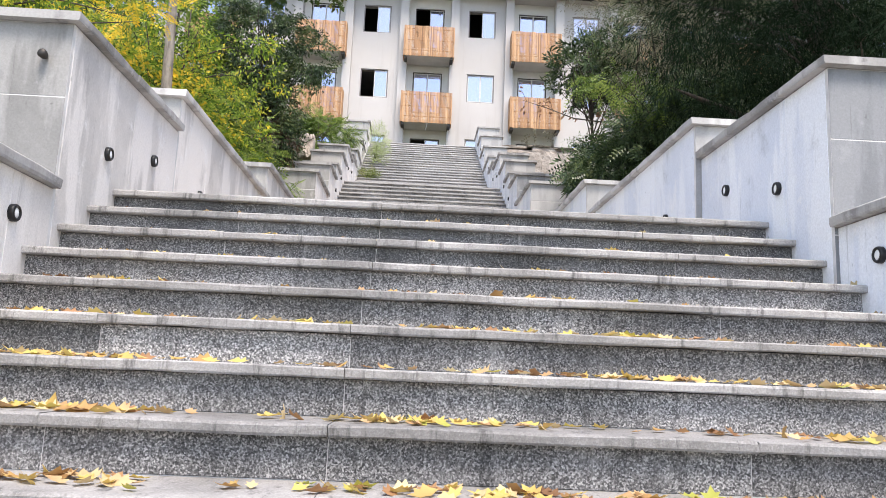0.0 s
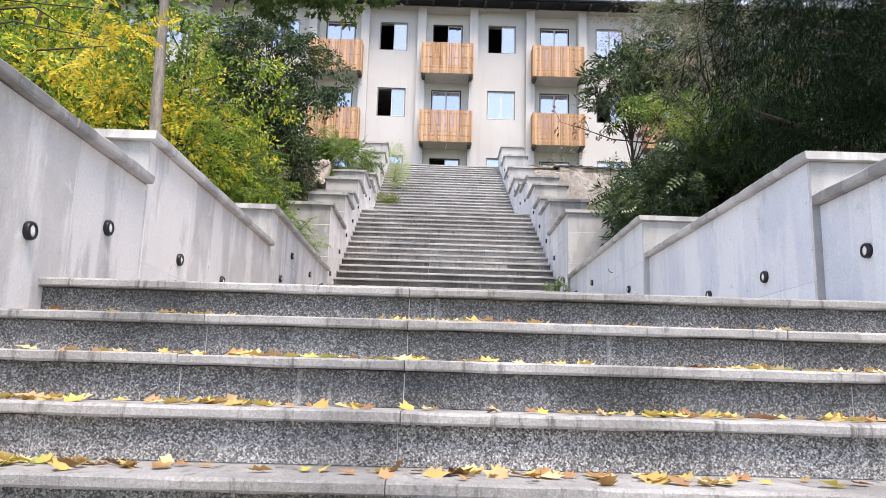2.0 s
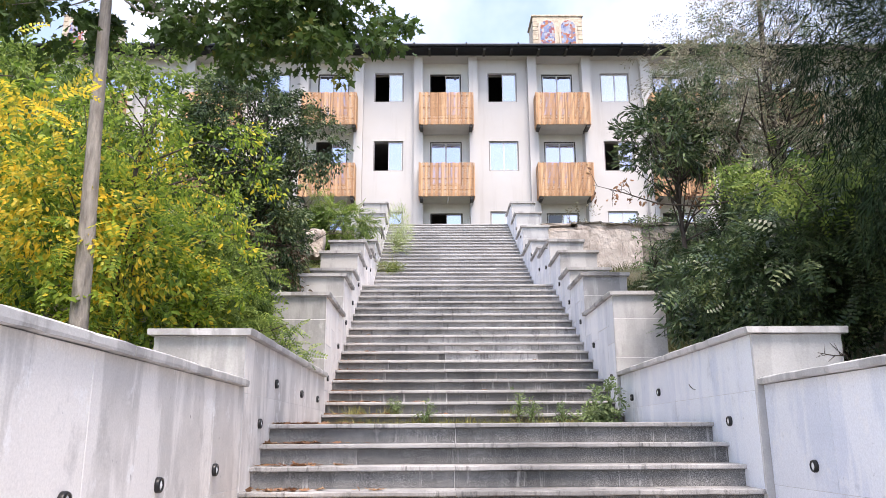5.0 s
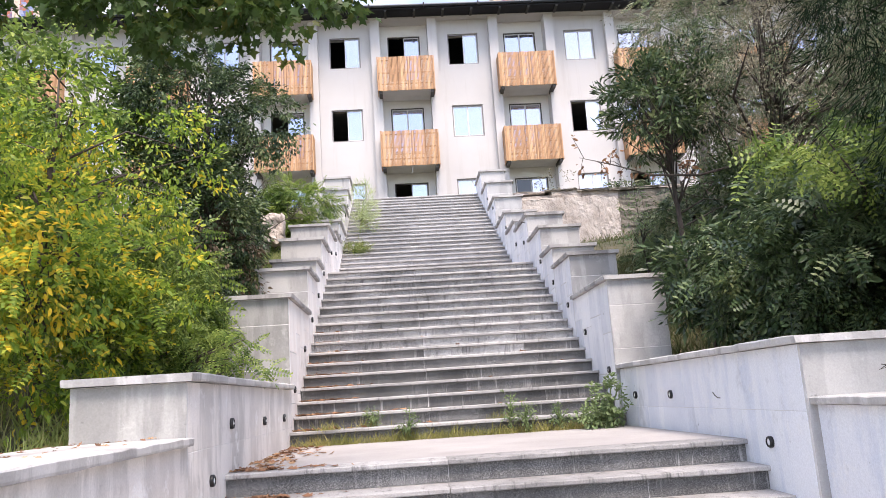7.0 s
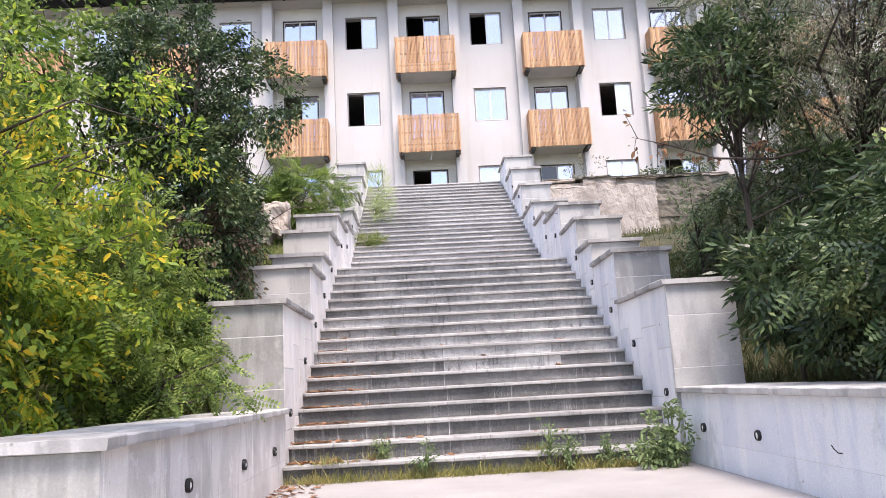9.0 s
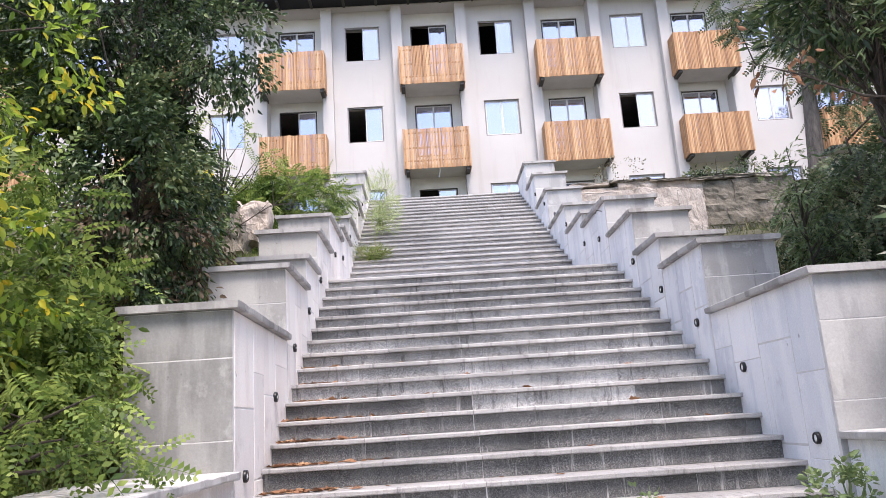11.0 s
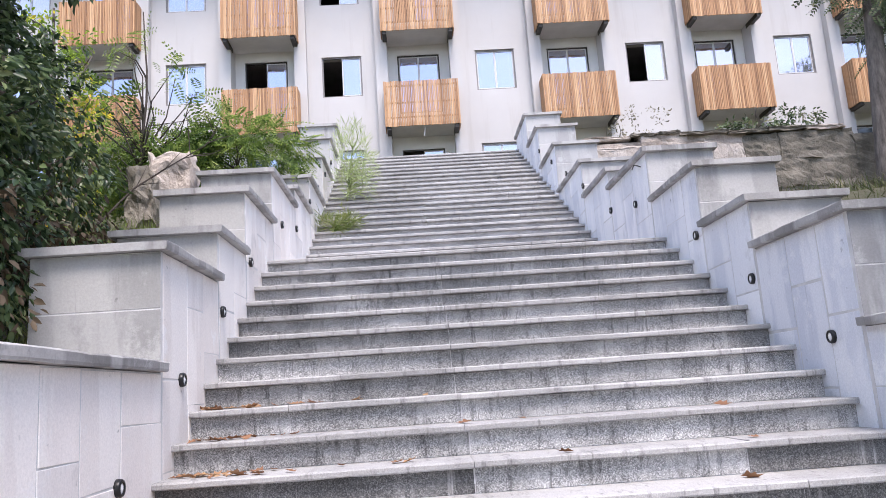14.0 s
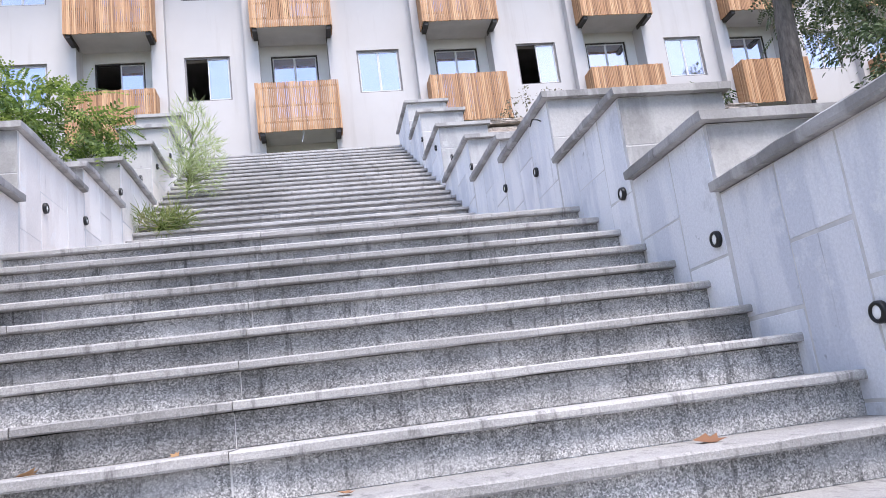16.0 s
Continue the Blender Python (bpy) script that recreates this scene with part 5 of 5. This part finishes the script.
tree("juniper", "grey-brown half-bare juniper with wispy twigs", "tree", (5.4, 15.4, G(5.4, 15.4) - 0.1), (5.2, 15.3, 10.6), 0.12, M_BARKD,
     [(M_LF_BROWN, LANCE, [((4.3, 15.0, 8.6), (1.4, 1.4, 1.8)), ((5.8, 15.5, 9.4), (1.9, 1.8, 1.7)), ((4.6, 13.6, 7.4), (1.2, 1.0, 1.2))], 520, 80, 0.15, 0.055, 0.5),
      (M_LF_NEEDLE, LANCE, [((5.4, 14.8, 8.4), (1.9, 1.8, 2.2)), ((6.6, 13.5, 7.5), (1.8, 2.0, 2.2)), ((5.9, 14.5, 9.1), (1.1, 1.0, 0.9))], 620, 80, 0.16, 0.06, 0.5)], 70)
tree("locust_shrub", "feathery shrub with pale hanging sprays", "shrub", (4.6, 17.3, G(4.6, 17.3) - 0.1), (4.5, 17.2, 7.0), 0.04, M_BARKD,
     [(M_LF_DARK, FROND, [((4.35, 17.0, 6.05), (0.7, 1.1, 0.8)), ((5.4, 17.6, 6.8), (1.0, 1.2, 1.0))], 120, 12, 0.22, 0.32, 0.55),
      (M_LF_NEEDLE, LEAF, [((5.2, 17.6, 6.2), (1.2, 1.3, 0.9))], 120, 55, 0.2, 0.08, 0.4)], 40, 0.12, "foliage", "stem")
tree("sapling", "slender pale green sapling before the rubble wall", "tree", (3.5, 16.6, G(3.5, 16.6) - 0.1), (3.4, 16.6, 6.7), 0.015, M_BARKD,
     [(M_LF_HERB, LANCE, [((3.42, 16.6, 6.1), (0.3, 0.35, 0.65)), ((3.75, 16.8, 5.6), (0.35, 0.3, 0.5))], 70, 12, 0.11, 0.10, 0.4)], 9, 0.08)
tree("locust_tree", "tall tree with ridged grey bark and feathery leaves", "tree", (7.75, 24.0, G(7.75, 24.0) - 0.15), (8.3, 24.1, 14.5), 0.22, M_BARKR,
     [(M_LF_DARK, FROND, [((9.2, 24.3, 11.6), (1.5, 1.6, 1.2)), ((8.0, 24.0, 13.4), (1.8, 1.5, 1.0)), ((7.6, 23.6, 11.9), (0.5, 0.6, 0.5))], 90, 14, 0.3, 0.42, 0.4)], 24, 0.05, low=0.6)
tree("broadleaf_tree", "dark thicket behind the ridged trunk", "tree", (11.0, 23.4, G(11.0, 23.4) - 0.15), (11.0, 23.4, 11.0), 0.10, M_BARKD,
     [(M_LF_DARK, LEAF, [((10.2, 23.0, 8.8), (1.5, 1.4, 1.5)), ((12.5, 23.0, 9.6), (2.2, 1.6, 2.4)), ((8.8, 21.0, 7.6), (1.6, 1.2, 0.8))], 260, 70, 0.26, 0.12, 0.3)], 40)
tree("shrub", "scrubby bramble on top of the rubble wall", "shrub", (6.2, 25.3, 8.75), (6.2, 25.2, 9.6), 0.02, M_BARKD,
     [(M_LF_DARK, LEAF, [((6.1, 25.0, 9.05), (0.8, 0.3, 0.2)), ((7.0, 25.1, 9.2), (0.5, 0.3, 0.3))], 36, 30, 0.12, 0.08, 0.3)], 6, 0.1, "foliage", "stem")
tree("shrub", "sparse pinkish weeds against the white wall", "shrub", (3.6, 25.6, 8.8), (3.7, 25.6, 9.6), 0.012, M_BARKD,
     [(M_LF_BROWN, LEAF, [((3.9, 25.5, 9.35), (0.9, 0.3, 0.45))], 26, 14, 0.10, 0.06, 0.1)], 5, 0.1, "foliage", "stem")
tree("shrub", "leafy weed bush at the foot of the long flight", "shrub", (1.82, 13.55, C_Z0), (1.80, 13.55, C_Z0 + 0.55), 0.012, M_LF_HERB,
     [(M_LF_HERB, LEAF, [((1.78, 13.55, C_Z0 + 0.30), (0.20, 0.20, 0.27)), ((1.62, 13.5, C_Z0 + 0.14), (0.30, 0.16, 0.13))], 60, 16, 0.06, 0.06, 0.2)], 24, 0.05, "foliage", "stem")

# far tree line on both sides and beyond the building's ends
for x, y, s in ((-13, 22, 1.0), (-12, 14, 0.9), (-16, 30, 1.2), (12.5, 15, 1.1), (11, 9.5, 1.0), (15, 24, 1.2), (-11, 6, 0.9), (9.5, 5, 0.9), (18, 31, 1.2)):
    z = G(x, y)
    tree("background_tree", "leafy tree standing farther up the wooded bank", "tree", (x, y, z - 0.2), (x, y, z + 6 * s), 0.14, M_BARKD,
         [(M_LF_GREEN if x < 0 else M_LF_NEEDLE, LEAF, [((x, y, z + 3.6 * s), (2.4 * s, 2.4 * s, 2.8 * s)), ((x + 1.6, y - 1, z + 1.8 * s), (1.6 * s, 1.6 * s, 1.6 * s))], 240, 45, 0.38 * s, 0.16, 0.3)], 24)

# ---------------------------------------------------------------- grass and litter
def grass(name, label, pts, hts, material):
    n = len(pts)
    along = rng.normal(size=(n, 3)) * 0.55
    along[:, 2] = 1
    up = rng.normal(size=(n, 3))
    up[:, 2] *= 0.2
    return tagged(put(name, scatter(name, material, [(-0.03, 0, 0), (0.03, 0, 0), (-0.018, 0.55, 0.05), (0.018, 0.55, 0.05), (0, 1, 0.22)], [(0, 1, 3, 2), (2, 3, 4)], pts, along, up, hts)), label, "grass", kind="stuff")


def bank_points(n, x0, x1, y0, y1):
    p = np.column_stack([rng.uniform(x0, x1, n), rng.uniform(y0, y1, n), np.zeros(n)])
    p[:, 2] = [G(x, y) for x, y, _ in p]
    return p


gl = np.concatenate([bank_points(9000, -6, -2.78, 5, 24), bank_points(4000, -3.3, -2.78, 9, 20)])
grass("bank_grass", "rough grass and weeds on the earth bank", gl, rng.uniform(0.08, 0.32, len(gl)), M_GRASS)
gr = np.concatenate([bank_points(9000, 2.78, 6.5, 5, 24), bank_points(7000, 2.8, 5.0, 13.6, 18)])
grass("bank_grass", "long dull grass on the shaded bank", gr, rng.uniform(0.08, 0.30, len(gr)), M_GRASSD)
n = 2600
cx = rng.choice([-1.7, -1.35, -0.9, -0.55, -0.2, 0.15, 0.5, 0.85, 1.2, 1.6], n) + rng.normal(size=n) * 0.16
ft = np.column_stack([np.clip(cx, -1.98, 1.95), C_Y - np.abs(rng.normal(size=n)) * 0.07 + 0.02, np.full(n, C_Z0)])
grass("joint_grass", "yellowing grass in the joint at the foot of the flight", ft, rng.uniform(0.04, 0.14, n) * (1 + 0.8 * (rng.random(n) < 0.1)), M_GRASSY)
for wx, wy, hh in ((-1.12, C_Y + 0.28, 0.16), (0.55, C_Y + 0.27, 0.14), (-0.65, C_Y - 0.05, 0.16), (-1.55, C_Y - 0.02, 0.16), (1.4, C_Y - 0.06, 0.14)):
    p = np.column_stack([wx + rng.normal(size=90) * 0.10, wy + rng.normal(size=90) * 0.025, np.full(90, stair_z(wy + 0.02))])
    grass("weed_tuft", "small tuft of green weeds on a step", p, rng.uniform(0.3, 1.0, 90) * hh, M_GRASSY)
for wx, wy, hh in ((0.62, C_Y - 0.05, 0.50), (0.80, C_Y - 0.07, 0.36), (-0.62, C_Y - 0.06, 0.34), (1.2, C_Y - 0.06, 0.30), (-1.05, C_Y + 0.26, 0.26)):
    wz = stair_z(wy)
    tree("leafy_weed", "thin leafy weed growing from the step joint", "plant", (wx, wy, wz), (wx + 0.03, wy, wz + hh), 0.005, M_LF_HERB,
         [(M_LF_HERB, LEAF, [((wx + 0.01, wy - 0.02, wz + hh * 0.55), (0.10, 0.06, hh * 0.45))], 22, 7, 0.035, 0.038, 0.2)], 12, 0.03, "foliage", "stem")


def litter(name, label, pts, size, material, kind=CURL, tilt=0.24):
    n = len(pts)
    along = rng.normal(size=(n, 3))
    along[:, 2] *= 0.12
    up = rng.normal(size=(n, 3)) * tilt
    up[:, 2] = 1
    return tagged(put(name, scatter(name, material, kind[0], kind[1], pts, along, up, size)), label, "leaves", kind="stuff")


pts = []
for i in range(16):
    y0 = A_TOP_Y - (i + 1) * GO
    z = A_TOP_Z - RISE * (i + 1)
    k = int(rng.integers(34, 60))
    heaps = [rng.normal(size=20) * 0.16 + rng.uniform(-1.8, 2.0) for _ in range(5)]
    xs = np.clip(np.concatenate([rng.uniform(-2.0, 2.2, k)] + heaps), -2.0, 2.2)
    ys = y0 + 0.05 + (GO - 0.09) * rng.beta(2.2, 1.2, len(xs))
    pts.append(np.column_stack([xs, ys, np.full(len(xs), z + 0.006)]))
pts = np.concatenate(pts)
tan_leaf = rng.random(len(pts)) < 0.45
litter("fallen_leaves", "yellow and green fallen leaves on the granite treads", pts[~tan_leaf], rng.uniform(0.035, 0.085, int((~tan_leaf).sum())), M_FALLEN, CURL, 0.42)
litter("fallen_leaves", "dry curled tan leaves on the granite treads", pts[tan_leaf], rng.uniform(0.03, 0.08, int(tan_leaf.sum())), M_FALLENT, CURL, 0.5)
k = 220
lx, ly = rng.uniform(-2.0, 2.1, k), A_TOP_Y + 0.1 + (B_Y - A_TOP_Y - 0.1) * rng.beta(0.9, 1.0, k)
e = 620
ex, ey = -2.0 + np.abs(rng.normal(size=e)) * 0.75, B_Y - np.abs(rng.normal(size=e)) * 0.35
lx, ly = np.clip(np.concatenate([lx, ex, rng.uniform(-2, 2.1, 120)]), -2.0, 2.1), np.concatenate([ly, ey, B_Y - np.abs(rng.normal(size=120)) * 0.08])
lz = np.array([stair_z(y) for y in ly]) + 0.007 + 0.02 * rng.random(len(ly)) * (np.abs(ly - B_Y) < 0.3)
litter("fallen_leaves", "dry tan leaves scattered over the lower landing", np.column_stack([lx, ly, lz]), rng.uniform(0.03, 0.085, len(lx)), M_FALLENT)
k = 70
cx2 = np.column_stack([rng.uniform(-2.75, -2.05, k), 6.0 + 3.4 * rng.random(k), np.full(k, 3.352)])
litter("fallen_leaves", "small dry leaves lying on the wall coping", cx2, rng.uniform(0.02, 0.05, k), M_FALLENB)
pts = []
for i in range(4):
    k = 40
    pts.append(np.column_stack([np.clip(-2.0 + np.abs(rng.normal(size=k)) * 0.45, -2, 2), B_Y + B_GO * i + 0.06 + 0.22 * rng.random(k), np.full(k, B_Z0 + RISE * (i + 1) + 0.006)]))
for i in range(9):
    k = 70 if i < 6 else 26
    pts.append(np.column_stack([-2.0 + np.abs(rng.normal(size=k)) * 0.38, C_Y + GO * i + 0.10 + 0.2 * rng.random(k), np.full(k, C_Z0 + RISE * (i + 1) + 0.006)]))
    pts.append(np.column_stack([rng.uniform(-1.9, 1.95, 3), C_Y + GO * i + 0.10 + 0.2 * rng.random(3), np.full(3, C_Z0 + RISE * (i + 1) + 0.006)]))
k = 150
pts.append(np.column_stack([np.clip(-2.0 + np.abs(rng.normal(size=k)) * 0.22, -2, 2), rng.uniform(B_Y + 1.1, C_Y - 0.1, k), np.full(k, C_Z0 + 0.007)]))
pts = np.concatenate(pts)
litter("fallen_leaves", "brown curled leaves gathered at the step ends", pts, rng.uniform(0.035, 0.095, len(pts)), M_FALLENB)


# ---------------------------------------------------------------- small things on the walls
def wire(name, label, pts, r=0.006):
    p0 = Vector(pts[0])
    return tagged(put(name, mesh_of(name, *tube([Vector(p) - p0 for p in pts], [r] * len(pts), 6), M_STEEL, True), None, tuple(p0)), label, "wire")


wire("wire_stub", "bent black cable end sticking out of the wall", [(2.10, 10.95, 3.33), (2.05, 10.95, 3.335), (2.03, 10.96, 3.36), (2.025, 10.98, 3.385)], 0.004)
wire("wire_stub", "bent black cable end sticking out of the stone", [(2.05, 19.65, 6.92), (1.99, 19.62, 6.93), (1.96, 19.66, 6.95), (1.96, 19.74, 6.92)])
knob = Build()
knob.add(*tube([(0, 0, 0), (0, -0.02, 0), (0, -0.05, 0.004), (0, -0.06, 0.004)], [0.012, 0.022, 0.026, 0.016], 10))
tagged(put("anchor_bolt", knob.mesh("anchor_bolt", M_STEEL, True), None, (-2.16, 4.07, 2.80)), "dark rounded anchor bolt on the wall front", "bolt")
b = Build()
r2 = random.Random(9)
trunk_pts = [Vector((3.0, 9.75, 3.40)), Vector((2.85, 9.55, 3.52)), Vector((2.68, 9.40, 3.50)), Vector((2.52, 9.35, 3.52))]
b.add(*tube(trunk_pts, [0.008, 0.007, 0.005, 0.003], 5))
bare = tagged(put("dry_twig", b.mesh("dry_twig", M_BARKD)), "bare dry twig reaching over the coping", "twig")
for i in range(9):
    s0 = trunk_pts[1 + i % 2].lerp(trunk_pts[2 + i % 2], r2.random())
    put("side_twig", mesh_of("side_twig", *tube([s0, s0 + Vector((r2.uniform(-0.12, 0.04), r2.uniform(-0.05, 0.05), r2.uniform(-0.06, 0.12)))], [0.004, 0.001], 4), M_BARKD), bare)

b = Build()
stem_pts = [Vector((-3.55, 18.65, 6.35)), Vector((-3.25, 18.8, 6.75)), Vector((-2.95, 18.9, 6.98)), Vector((-2.6, 18.95, 7.20)), Vector((-2.42, 18.95, 7.42))]
b.add(*tube(stem_pts, [0.012, 0.010, 0.008, 0.005, 0.002], 5))
bare = tagged(put("dry_twig", b.mesh("dry_branch", M_BARKD)), "bare brown branches leaning past the boulder", "twig")
for i in range(12):
    k = i % 4
    s0 = stem_pts[k].lerp(stem_pts[k + 1], r2.random())
    e0 = s0 + Vector((r2.uniform(-0.10, 0.42), r2.uniform(-0.12, 0.12), r2.uniform(0.02, 0.42)))
    m0 = s0.lerp(e0, 0.5) + Vector((0, 0, r2.uniform(-0.05, 0.05)))
    put("side_twig", mesh_of("side_twig", *tube([s0, m0, e0], [0.006, 0.0045, 0.0015], 4), M_BARKD), bare)

b = Build()
dead = [Vector((4.6, 14.9, 6.6)), Vector((3.7, 14.6, 6.35)), Vector((2.9, 14.3, 6.30)), Vector((2.3, 14.1, 6.42)), Vector((1.85, 14.0, 6.5))]
b.add(*tube(dead, [0.022, 0.016, 0.012, 0.008, 0.003], 6))
bough = tagged(put("dry_branch", b.mesh("dry_branch", M_BARKD)), "dead bough with a few withered brown leaves", "branch")
tips = []
for i in range(16):
    k = 1 + i % 3
    s0 = dead[k].lerp(dead[k + 1], r2.random())
    e0 = s0 + Vector((r2.uniform(-0.28, 0.10), r2.uniform(-0.2, 0.2), r2.uniform(-0.30, 0.26)))
    m0 = s0.lerp(e0, 0.5) + Vector((0, 0, r2.uniform(0, 0.06)))
    put("side_twig", mesh_of("side_twig", *tube([s0, m0, e0], [0.006, 0.0045, 0.0015], 4), M_BARKD), bough)
    tips += [m0.lerp(e0, r2.random()) for _ in range(5)]
tp = np.array([tuple(p) for p in tips]) + rng.normal(size=(len(tips), 3)) * 0.03
put("withered_leaves", scatter("withered_leaves", M_FALLENB, LEAF[0], LEAF[1], tp, rng.normal(size=tp.shape) + np.array([0, 0, -0.8]), rng.normal(size=tp.shape), rng.uniform(0.05, 0.10, len(tp))), bough)
